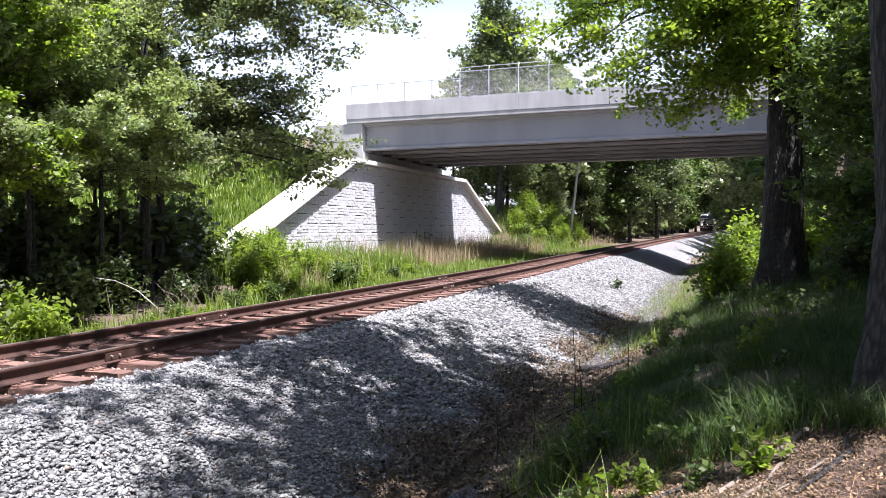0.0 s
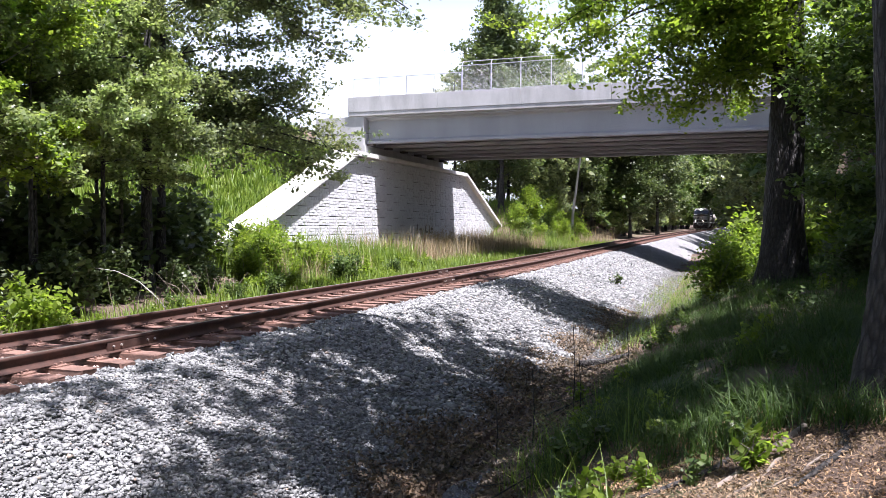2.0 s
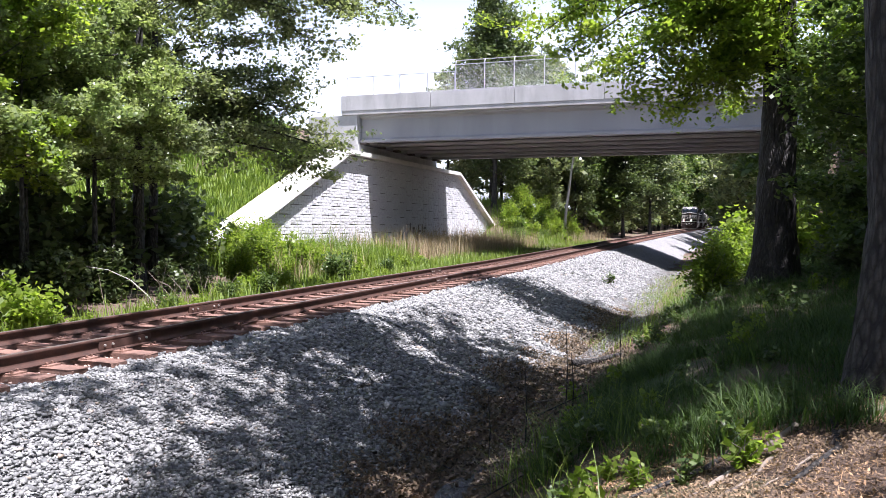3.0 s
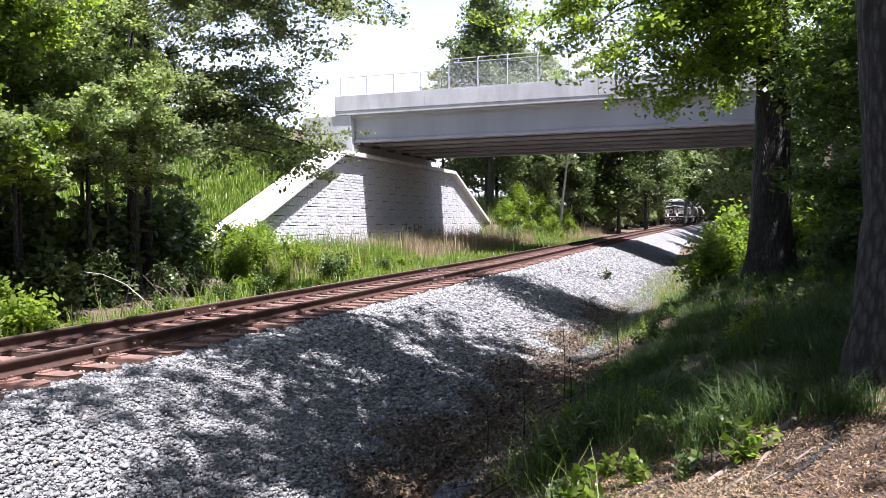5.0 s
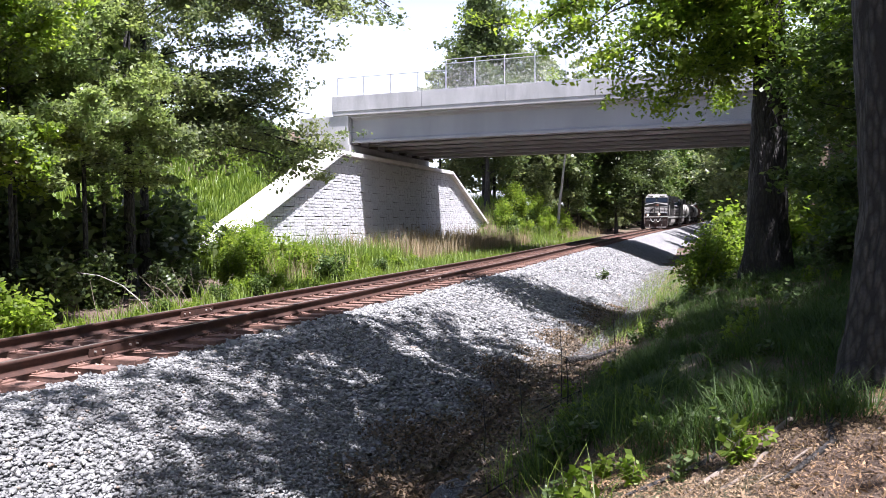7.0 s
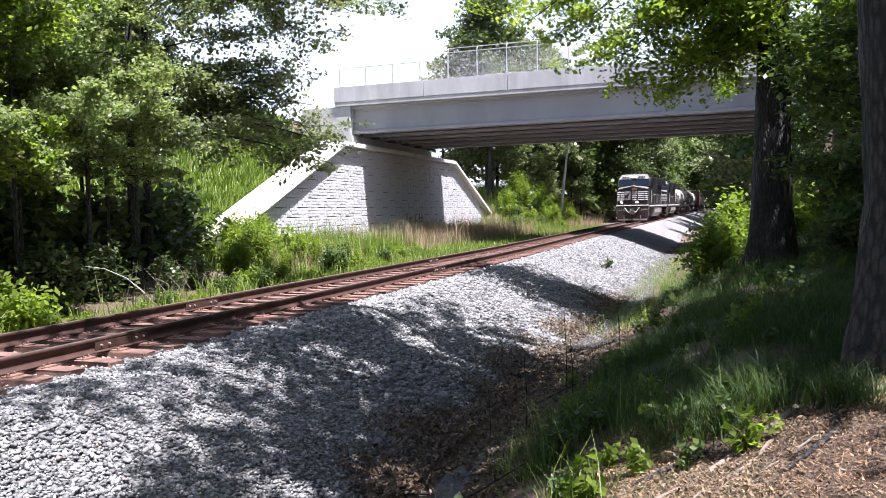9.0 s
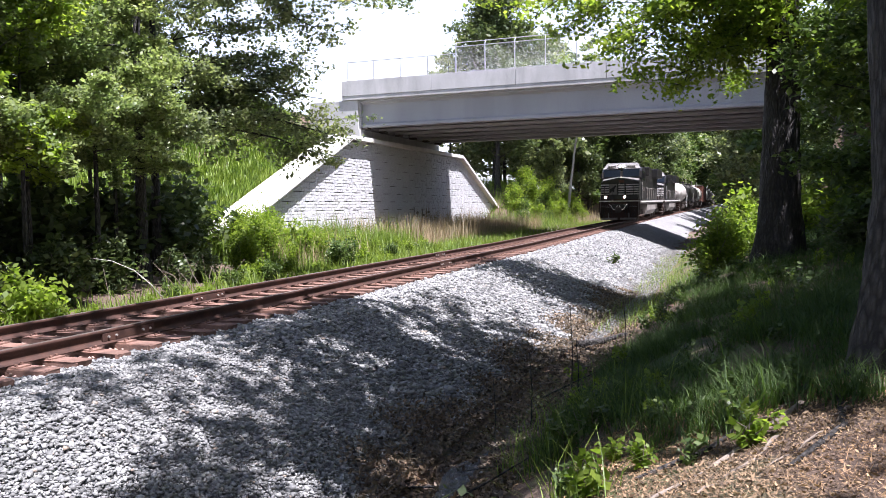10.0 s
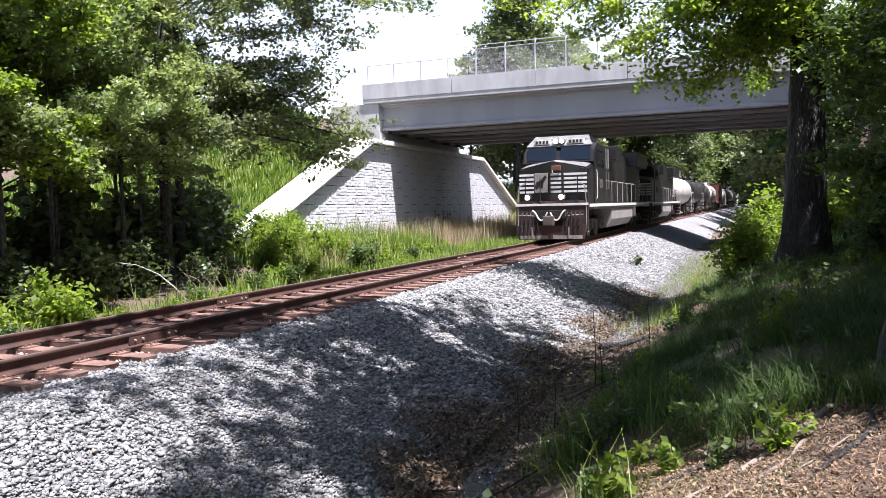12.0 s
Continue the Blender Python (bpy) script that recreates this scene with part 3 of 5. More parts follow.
def build_abutment(x, s):
    """Panelled retaining wall; s: the way its face looks."""
    ab = thing("bridge_abutment", "pale split-stone concrete panel retaining wall carrying the bridge", "retaining wall", kind="structure")
    ph, pw, z0 = 1.1, 1.2, -1.4
    cols = int((82 - 29) / pw)
    cache = {}
    for c in range(cols):
        y = 29.0 + c * pw
        z = z0 - (ph / 2 if c % 2 else 0)
        while z < WALL_TOP:
            ya, yb, za, zu = y + 0.006, y + pw - 0.006, z + 0.022, z + ph - 0.022
            lim = min(wall_top(ya), wall_top(yb), WALL_TOP) - 0.004
            key = (c * 5 + int(z * 7)) % 6
            if zu <= lim:
                if key not in cache:
                    cache[key] = panel_mesh(pw - 0.012, ph - 0.044, [(0, 0), (pw - 0.012, 0), (pw - 0.012, ph - 0.044), (0, ph - 0.044)], key)
                me = cache[key]
            else:
                poly = [(ya, za), (yb, za), (yb, zu), (ya, zu)]
                for f in (lambda p: WALL_TOP - (WY0 - p[0]) * 0.43 - p[1], lambda p: WALL_TOP - (p[0] - WY1) * 0.40 - p[1], lambda p: WALL_TOP - p[1]):
                    outp = []
                    for a, b in zip(poly, poly[1:] + poly[:1]):
                        fa, fb = f(a), f(b)
                        if fa >= 0:
                            outp.append(a)
                        if fa * fb < 0:
                            t = fa / (fa - fb)
                            outp.append((a[0] + (b[0] - a[0]) * t, a[1] + (b[1] - a[1]) * t))
                    poly = outp
                    if len(poly) < 3:
                        break
                if len(poly) < 3:
                    break
                me = panel_mesh(pw - 0.012, ph - 0.044, [(p - ya, q - za) for p, q in poly], key)
            ob = new("panel", me)
            ob.parent = ab
            ob.matrix_basis = pose(x, ya, za)
            z += ph
    # solid core behind the panels
    core = [(29.5, z0), (81, z0), (81, wall_top(81)), (WY1, WALL_TOP), (WY0, WALL_TOP), (29.5, wall_top(29.5))]
    core = [(a, max(b - 0.03, z0 + 0.01)) if b > z0 else (a, b) for a, b in core]
    bm = prism(bmesh.new(), core, "x", min(x - s * 0.165, x - s * 0.3), max(x - s * 0.165, x - s * 0.3))
    part("core", bm, M_UNDER, ab)
    # coping: level length and two slopes
    xa, xb = min(x + s * 0.42, x - s * 0.42), max(x + s * 0.42, x - s * 0.42)
    ct = 0.28
    part("coping", prism(bmesh.new(), [(WY0, WALL_TOP + 0.003), (WY1, WALL_TOP + 0.003), (WY1 - 0.09, WALL_TOP + ct), (WY0 + 0.09, WALL_TOP + ct)], "x", xa, xb), M_COPING, ab, "pale smooth concrete coping")
    yl, yr = 31.0, 79.0
    part("coping", prism(bmesh.new(), [(yl, wall_top(yl) + 0.003), (WY0 - 0.004, WALL_TOP), (WY0 + 0.08, WALL_TOP + ct), (yl - 0.0, wall_top(yl) + 0.30)], "x", xa, xb), M_COPING, ab, "pale smooth concrete coping")
    part("coping", prism(bmesh.new(), [(WY1 + 0.004, WALL_TOP), (yr, wall_top(yr) + 0.003), (yr, wall_top(yr) + 0.30), (WY1 - 0.08, WALL_TOP + ct)], "x", xa, xb), M_COPING, ab, "pale smooth concrete coping")
    # sloping concrete gutter behind the near wing's coping
    bm = bmesh.new()
    q = []
    for yy in (yl - 0.4, WY0 + 0.1):
        zt = WALL_TOP - (WY0 - yy) * 0.43
        q += [bm.verts.new(p) for p in ((x - s * 0.425, yy, zt + 0.28), (x - s * 1.35, yy, zt + 0.44), (x - s * 1.35, yy, zt + 0.05), (x - s * 0.425, yy, zt - 0.1))]
    for f in ((0, 1, 5, 4), (1, 2, 6, 5), (2, 3, 7, 6), (3, 0, 4, 7), (0, 3, 2, 1), (4, 5, 6, 7)):
        bm.faces.new([q[i] for i in f])
    bmesh.ops.recalc_face_normals(bm, faces=bm.faces[:])
    part("gutter", bm, M_COPING, ab, "white sloping concrete gutter beside the grass")
    # dark painted scrawl low on the wall, beyond reading
    for k, (y, z, w, h) in enumerate(((54.9, 0.75, 0.16, 0.75), (55.4, 1.0, 0.5, 0.16), (55.6, 0.6, 0.16, 0.6), (56.5, 0.8, 0.7, 0.15), (56.6, 0.6, 0.17, 0.75), (57.5, 0.7, 0.16, 0.7), (57.8, 1.05, 0.6, 0.14))):
        part("scrawl", boxes((x + s * 0.058, x + s * 0.061, y, y + w, z, z + h)), M_TANK, ab, "illegible dark graffiti stroke")
    # bridge seat behind the coping
    part("bridge_seat", boxes((min(x - s * 0.43, x - s * 2.2), max(x - s * 0.43, x - s * 2.2), DECK_Y0 - 0.1, DECK_Y1 + 0.1, WALL_TOP - 0.3, DECK_Z - 1.83 - 0.14)), M_CONC, ab)
    return ab

# ---------------------------------------------------------------- plants
def leaf_mesh(name, c, size, rng, flat=0.5, long=1.5):
    """Leaves: one bent four-cornered blade at each centre."""
    n = len(c)
    d = rng.normal(size=(n, 3))
    d[:, 2] = d[:, 2] * 0.6 - 0.25
    d /= np.linalg.norm(d, axis=1)[:, None]
    up = rng.normal(size=(n, 3)) * flat + np.array([0, 0, 1.0])
    s = np.cross(d, up)
    s /= np.linalg.norm(s, axis=1)[:, None] + 1e-9
    nn = np.cross(s, d)
    L = (size * rng.lognormal(0, 0.25, n))[:, None]
    V = np.stack([c - d * L * long * 0.5, c + s * L * 0.5 - nn * L * 0.12, c + d * L * long * 0.5 - nn * L * 0.1, c - s * L * 0.5 - nn * L * 0.12], 1).reshape(-1, 3)
    F = np.arange(n * 4).reshape(n, 4)
    return np_mesh(name, V, F)


def tube_np(pts, radii, seg, V, F):
    pts = np.asarray(pts, float)
    base = sum(len(v) for v in V)
    ang = np.linspace(0, 2 * np.pi, seg, endpoint=False)
    t = np.gradient(pts, axis=0)
    t /= np.linalg.norm(t, axis=1)[:, None] + 1e-9
    ref = np.array([1.0, 0.13, 0.05])
    a = np.cross(t, ref)
    a /= np.linalg.norm(a, axis=1)[:, None] + 1e-9
    b = np.cross(t, a)
    ring = pts[:, None] + (a[:, None] * np.cos(ang)[None, :, None] + b[:, None] * np.sin(ang)[None, :, None]) * np.asarray(radii)[:, None, None]
    V.append(ring.reshape(-1, 3))
    for i in range(len(pts) - 1):
        for k in range(seg):
            F.append((base + i * seg + k, base + i * seg + (k + 1) % seg, base + (i + 1) * seg + (k + 1) % seg, base + (i + 1) * seg + k))


def make_tree(label, seed, H, r, crown_lo, spread, leaves, leaf, mat, bark=None, limbs=16, lean=(0, 0), droop=0.0, clump=0.55, flare=1.5, category="tree", group="", seg=10, aim=None, targets=(), name="tree", ridges=False, twigs=5, uneven=0.6):
    """A tree: tapered trunk with limbs and twigs, and a crown of many single leaves in flat fans along the twigs."""
    rng = np.random.default_rng(seed)
    tree = thing(name, label, category, group)
    V, F = [], []
    k = 14
    tz = np.linspace(0, 1, k)
    wob = np.cumsum(rng.normal(0, 0.012 * H / 10, (k, 2)), 0)
    trunk = np.stack([lean[0] * tz ** 1.3 + wob[:, 0], lean[1] * tz ** 1.3 + wob[:, 1], tz * H], 1)
    rad = r * (1 - 0.86 * tz) * (1 + (flare - 1) * np.exp(-tz * H / 0.45))
    trunk = np.vstack([trunk[:1] - [0, 0, 0.4], trunk])
    rad = np.r_[rad[0] * 1.1, rad]
    if ridges:
        fine = np.linspace(0, len(trunk) - 1, 72) ** 1.0
        fine = (fine / fine[-1]) ** 1.6 * (len(trunk) - 1)
        tr2 = np.stack([np.interp(fine, np.arange(len(trunk)), trunk[:, j]) for j in range(3)], 1)
        tube_np(tr2, np.interp(fine, np.arange(len(trunk)), rad), seg, V, F)
        ring = V[-1].reshape(len(tr2), seg, 3)
        ang = np.arange(seg)[None] * 2 * np.pi / seg
        zz = tr2[:, 2][:, None]
        rough = np.sin(ang * 11 + 1.5 * np.sin(zz * 3.1) + 0.8 * np.sin(zz * 9)) * 0.5 + np.sin(ang * 5 - zz * 1.7) * 0.35 + rng.normal(0, 0.45, (len(tr2), seg))
        swell = 0.20 * np.exp(-np.clip(zz, 0, None) / 0.35) * np.sin(ang * 4 + 0.7)
        V[-1] = (tr2[:, None] + (ring - tr2[:, None]) * (1 + 0.045 * rough + swell)[..., None]).reshape(-1, 3)
    else:
        tube_np(trunk, rad, seg, V, F)
    sprays = []
    for i in range(limbs):
        h = crown_lo + (1 - crown_lo) * ((i + rng.uniform(0, 1)) / limbs) ** 0.9
        h = min(h, 0.97)
        p0 = np.array([np.interp(h, tz, trunk[1:, j]) for j in range(3)])
        az = i * 2.4 + rng.uniform(-0.5, 0.5)
        if aim is not None and rng.uniform() < aim[1]:
            az = aim[0] + rng.uniform(-0.7, 0.7)
        prof = np.sin(np.pi * np.clip(0.25 + 0.72 * (h - crown_lo) / (1 - crown_lo + 1e-6), 0, 1)) ** 0.7
        Ln = spread * prof * rng.uniform(0.75, 1.15)
        el = rng.uniform(0.0, 0.95) - droop
        d = np.array([np.cos(az) * np.cos(el), np.sin(az) * np.cos(el), np.sin(el)])
        s = np.linspace(0, 1, 6)
        limb = p0 + d * (s * Ln)[:, None] + np.array([0, 0, -0.10 * Ln]) * (s ** 2)[:, None] + np.cumsum(rng.normal(0, 0.03 * Ln, (6, 3)), 0) * s[:, None]
        lr = max(0.25 * r * (1 - h) ** 0.6, 0.02)
        tube_np(limb, lr * (1 - 0.85 * s) + 0.004, 5, V, F)
        for q in range(twigs):
            s0 = rng.uniform(0.3, 1.0)
            b0 = np.array([np.interp(s0, s, limb[:, j]) for j in range(3)])
            d2 = d * 0.6 + rng.normal(0, 0.55, 3) * [1, 1, 0.7]
            tw = b0 + d2 * np.linspace(0, 1, 4)[:, None] * Ln * 0.38 * rng.uniform(0.5, 1.1)
            tube_np(tw, lr * 0.28 * (1 - 0.8 * np.linspace(0, 1, 4)) + 0.003, 4, V, F)
            sprays.append((tw[0], tw[3], Ln * 0.11))
        sprays.append((limb[3], limb[5], Ln * 0.10))
    for tx, ty, tzz, h0 in targets:
        h = h0 / H
        p0 = np.array([np.interp(h, tz, trunk[1:, j]) for j in range(3)])
        q = np.array([tx, ty, tzz])
        Ln = np.linalg.norm(q - p0)
        s = np.linspace(0, 1, 8)
        limb = p0 + (q - p0) * s[:, None] + np.array([0, 0, 0.16 * Ln]) * (s * (1 - s))[:, None] + np.cumsum(rng.normal(0, 0.02 * Ln, (8, 3)), 0) * (s * (1 - s) * 4)[:, None]
        tube_np(limb, 0.010 * Ln * (1 - 0.9 * s) + 0.005, 6, V, F)
        for k2 in range(16):
            s0 = rng.uniform(0.3, 1.0)
            b0 = np.array([np.interp(s0, s, limb[:, j]) for j in range(3)])
            tw = b0 + rng.normal(0, 1, 3) * [1, 1, 0.6] * np.linspace(0, 1, 4)[:, None] * 0.85
            tube_np(tw, 0.008 * (1 - 0.8 * np.linspace(0, 1, 4)) + 0.002, 4, V, F)
            sprays.append((tw[0], tw[3], 0.32))
    # leaves lie in flat, drooping fans along the twigs
    pa, pb = np.array([q[0] for q in sprays]), np.array([q[1] for q in sprays])
    wide = np.array([q[2] for q in sprays]) * clump / 0.4
    cw = rng.lognormal(0, uneven, len(sprays)) * (np.linalg.norm(pb - pa, axis=1) + 0.3) * wide
    pick = rng.choice(len(sprays), leaves, p=cw / cw.sum())
    u = rng.uniform(0.05, 1.12, leaves)
    fan = (wide[pick] * (1.15 - 0.6 * u))[:, None]
    c = pa[pick] + (pb - pa)[pick] * u[:, None] + rng.normal(0, 1, (leaves, 3)) * [0.85, 0.85, 0.5] * fan
    c[:, 2] -= 0.25 * fan[:, 0] * u
    c[:, 2] = np.maximum(c[:, 2], 0.3)
    np_part("trunk", np.concatenate(V), F, bark or M_BARK, tree, smooth=True)
    finish(new("crown", leaf_mesh("crown", c, leaf, rng)), mat, tree)
    return tree


def put(ob, x, y, rz=0, s=1.0, dz=0.0):
    ob.matrix_basis = pose(x, y, float(ground_z(x, y)) + dz, 0, 0, rz) @ Matrix.Scale(s, 4)
    return ob


def copy_put(ob, x, y, rz, s=1.0, dz=0.0):
    o = copy_thing(ob, pose(x, y, float(ground_z(x, y)) + dz, 0, 0, rz))
    o.scale = (s, s, s)
    return o


def make_shrub(label, seed, h, w, leaves, leaf, mat, name="shrub", category="shrub", stems=9):
    rng = np.random.default_rng(seed)
    ob = thing(name, label, category)
    ends = []
    for i in range(stems):
        az, out = rng.uniform(0, 6.28), rng.uniform(0.15, 1.0) * w
        top = np.array([np.cos(az) * out, np.sin(az) * out, h * rng.uniform(0.5, 1.0) * (1 - 0.35 * (out / w) ** 2)])
        s = np.linspace(0, 1, 5)
        st = top * np.stack([s ** 1.4, s ** 1.4, s], 1) + rng.normal(0, 0.03, (5, 3)) * s[:, None]
        V, F = [], []
        tube_np(np.vstack([st[:1] - [0, 0, 0.15], st]), np.r_[0.014, 0.014 * (1 - 0.8 * s)] * max(h, 0.6), 4, V, F)
        np_part("stem", np.concatenate(V), F, M_TWIG, ob)
        for u in np.linspace(0.3, 1.0, 6):
            ends.append(np.array([np.interp(u, s, st[:, j]) for j in range(3)]))
    ends = np.array(ends)
    c = ends[rng.integers(0, len(ends), leaves)] + rng.normal(0, 0.16, (leaves, 3)) * [w, w, h] * 0.9
    c[:, 2] = np.maximum(c[:, 2], 0.03)
    finish(new("foliage", leaf_mesh("foliage", c, leaf, rng)), mat, ob)
    return ob


def grass_patch(name, label, mat, pts, height, width, rng, kind="stuff", lean=0.35):
    """Bent blades of grass at the given places (x, y, z)."""
    n = len(pts)
    az = rng.uniform(0, 6.28, n)
    h = height * rng.lognormal(0, 0.35, n)
    d = np.stack([np.cos(az), np.sin(az), np.zeros(n)], 1)
    s = np.stack([-np.sin(az), np.cos(az), np.zeros(n)], 1) * (width * 0.5 * rng.uniform(0.7, 1.3, n))[:, None]
    ln = (lean * rng.uniform(0.2, 1.6, n) * h)[:, None]
    up = np.array([0, 0, 1.0])
    p0 = pts - up * 0.03
    p1 = pts + up * (h * 0.6)[:, None] + d * ln * 0.35
    p2 = pts + up * h[:, None] * 0.95 + d * ln
    V = np.stack([p0 - s, p0 + s, p1 + s * 0.7, p1 - s * 0.7, p2 + s * 0.1, p2 - s * 0.1], 1).reshape(-1, 3)
    i = np.arange(n)[:, None] * 6
    F = np.concatenate([i + [0, 1, 2, 3], i + [3, 2, 4, 5]])
    return tagged(np_part(name, V, F, mat), label, "grass", kind=kind)


def scatter(rng, n, x0, x1, y0, y1, patchy=0.0, size=1.0):
    """Random places on the ground within a rectangle of the plan, thinned in patches."""
    m = int(n * (1 + 3 * patchy))
    x, y = rng.uniform(x0, x1, m), rng.uniform(y0, y1, m)
    if patchy:
        f = np.sin(x * 2.1 / size + 1.3 * np.sin(y * 1.1 / size)) * np.sin(y * 1.7 / size + 0.7) + 0.4 * np.sin(x * 5 / size + y * 4 / size)
        keep = rng.uniform(-1, 1, m) < (f * 2.2 - 0.3) * patchy + (1 - patchy)
        x, y = x[keep], y[keep]
    x, y = x[:n], y[:n]
    return np.stack([x, y, ground_z(x, y)], 1)


def tufts(rng, count, blades, x0, x1, y0, y1, spread, patchy):
    """Places of grass blades gathered into tufts."""
    c = scatter(rng, count, x0, x1, y0, y1, patchy)
    c = np.repeat(c, rng.integers(blades // 3, blades * 2, len(c)), axis=0)
    c[:, :2] += rng.normal(0, spread, (len(c), 2))
    c[:, 2] = ground_z(c[:, 0], c[:, 1])
    return c


def build_woods():
    g = "trees of the wood"
    # broadleaf trees lining the far side of the track
    a = make_tree("tall broadleaf tree with grey-green leaves in the wood", 11, 15, 0.20, 0.30, 4.4, 15000, 0.115, M_LEAF_GREY, limbs=24, droop=0.25, clump=0.42, group=g)
    lo = make_tree("broadleaf tree with drooping boughs beside the retaining wall", 15, 14, 0.20, 0.36, 4.2, 36000, 0.085, M_LEAF_GREY, limbs=20, twigs=7, droop=0.2, clump=0.40, group=g,
                   targets=((5.7, 2.3, 4.4, 5.2), (5.2, 2.3, 5.6, 5.8), (3.9, 2.3, 6.9, 6.6), (3.0, 1.3, 4.9, 5.4), (4.6, 3.0, 5.0, 5.4), (4.4, 2.0, 6.2, 6.2), (2.6, 0.6, 6.4, 6.4), (2.0, 1.8, 5.4, 5.6), (5.0, 2.6, 3.9, 5.0)))
    put(lo, -9.3, 19.7, 0)
    b = make_tree("slender young tree with light green leaves at the wood's edge", 12, 7.8, 0.075, 0.42, 2.3, 22000, 0.072, M_LEAF_EDGE, limbs=26, twigs=7, droop=0.3, clump=0.40, group=g)
    c = make_tree("slender tree with grey-green leaves at the wood's edge", 13, 8.8, 0.085, 0.42, 2.5, 22000, 0.075, M_LEAF_EDGE, limbs=26, twigs=7, droop=0.3, clump=0.42, group=g)
    o = make_tree("broadleaf tree with a long bough reaching over the track", 14, 16, 0.17, 0.42, 3.6, 28000, 0.085, M_LEAF_GREY, limbs=18, droop=0.1, clump=0.40, group=g,
                  targets=((9.6, -1.5, 8.1, 11.2), (9.0, -1.2, 8.5, 11.0), (8.4, -1.7, 7.8, 10.8), (7.0, -1.5, 7.3, 10.4), (6.4, -1.7, 8.2, 10.6), (7.8, -0.7, 8.7, 11.4), (5.6, -1.2, 8.5, 10.8), (4.8, -1.8, 8.6, 10.6)))
    d = make_tree("young tree with bright yellow-green leaves at the wood's edge", 16, 9.6, 0.085, 0.30, 2.4, 20000, 0.08, M_LEAF_LIGHT, limbs=26, twigs=7, droop=0.25, clump=0.42, group=g)
    put(d, -7.3, 12.2, 0)
    copy_put(d, -9.6, 13.2, 140, 1.1)
    put(a, -13.5, 24.6, 20)
    put(b, -7.6, 13.8, 0)
    put(c, -8.0, 16.4, 70)
    put(o, -10.2, 21.5, 0)
    rng = random.Random(8)
    for x, y, k, s in ((-9.0, 15.2, b, 0.95), (-8.6, 12.6, c, 0.95), (-9.2, 18.4, c, 0.9), (-15, 13.5, a, 1.1), (-15.5, 17.5, a, 1.0), (-11.8, 20.2, b, 1.15), (-16.5, 16, a, 1.2), (-18, 22, a, 1.1), (-21, 19, b, 1.3), (-7.6, 9.0, c, 0.9), (-16, 10, a, 1.15), (-7.8, 5.5, b, 1.1), (-15, 3, a, 1.1)):
        copy_put(k, x, y, rng.uniform(0, 360), s)
    # woods beyond the bridge
    g2 = "trees beyond the bridge"
    f1 = make_tree("tall tree in full leaf in the woods beyond the bridge", 31, 19, 0.22, 0.03, 4.8, 5600, 0.40, M_LEAF_GREY, limbs=26, twigs=4, droop=0.1, clump=0.8, group=g2, seg=6)
    f2 = make_tree("tall deep green tree in full leaf beyond the bridge", 32, 21, 0.24, 0.04, 5.2, 5600, 0.41, M_LEAF_MID, limbs=26, twigs=4, droop=0.1, clump=0.8, group=g2, seg=6)
    f3 = make_tree("pale-barked tree leaning at the edge of the woods", 33, 17, 0.16, 0.48, 3.4, 6500, 0.22, M_LEAF_LIGHT, bark=M_BARK_PALE, limbs=20, clump=0.5, group=g2, lean=(2.2, 0), seg=8)
    f4 = make_tree("tall dark green tree rising above the bridge parapet", 34, 21, 0.24, 0.12, 4.8, 26000, 0.22, M_LEAF_DARK, limbs=44, droop=-0.15, clump=0.95, uneven=0.4, group=g2, seg=8, twigs=4)
    put(f4, -15.3, 82, 0, 1.12)
    put(f1, -13, 98, 0)
    put(f2, -9.5, 108, 40)
    put(f3, -8.7, 88, 0, 1.15)
    # rows of woodland on both sides of the line, thicker with distance
    for off, y0, y1, step, sc in ((-11.2, 114, 300, 13, 1.0), (-17.5, 94, 260, 14, 1.08), (-24, 112, 240, 17, 1.15), (12.5, 76, 300, 15, 0.95), (19.5, 62, 300, 22, 1.0), (8.9, 98, 220, 10, 0.78)):
        for y in np.arange(y0, y1, step):
            y = float(y) + rng.uniform(-3, 3)
            k = f1 if rng.random() < 0.4 else f2
            copy_put(k, float(track_x(y)) + off * (1 - 0.12 * (y > 150)) + rng.uniform(-1.2, 1.2), y, rng.uniform(0, 360), sc * rng.uniform(0.88, 1.1) * (1 + (y - 80) / 420))
    for y in range(116, 156, 9):
        copy_put(f1, float(track_x(y)) - 9.2 + rng.uniform(-0.6, 0.6), y, rng.uniform(0, 360), rng.uniform(0.4, 0.52))
    for x, y, k, s in ((-22, 86, f1, 0.8), (-14, 91, f1, 0.5), (-11.5, 94, f1, 0.45), (-24, 98, f1, 1.05), (4, 330, f2, 2.0), (16, 340, f2, 2.0)):
        copy_put(k, x, y, rng.uniform(0, 360), s)
    # unseen trees added behind the viewpoint to hold back low sky light
    for x, y, k, s in ((16, -14, f1, 0.9), (6, -20, f2, 0.9), (24, -6, f2, 0.95), (26, 8, f1, 0.9), (-4, -26, f1, 1.0), (-14, -14, f2, 0.9), (-13, -4, f1, 0.8), (30, 20, f2, 1.0), (14, -28, f2, 1.1), (36, 4, f1, 1.1)):
        copy_put(k, x, y, rng.uniform(0, 360), s)
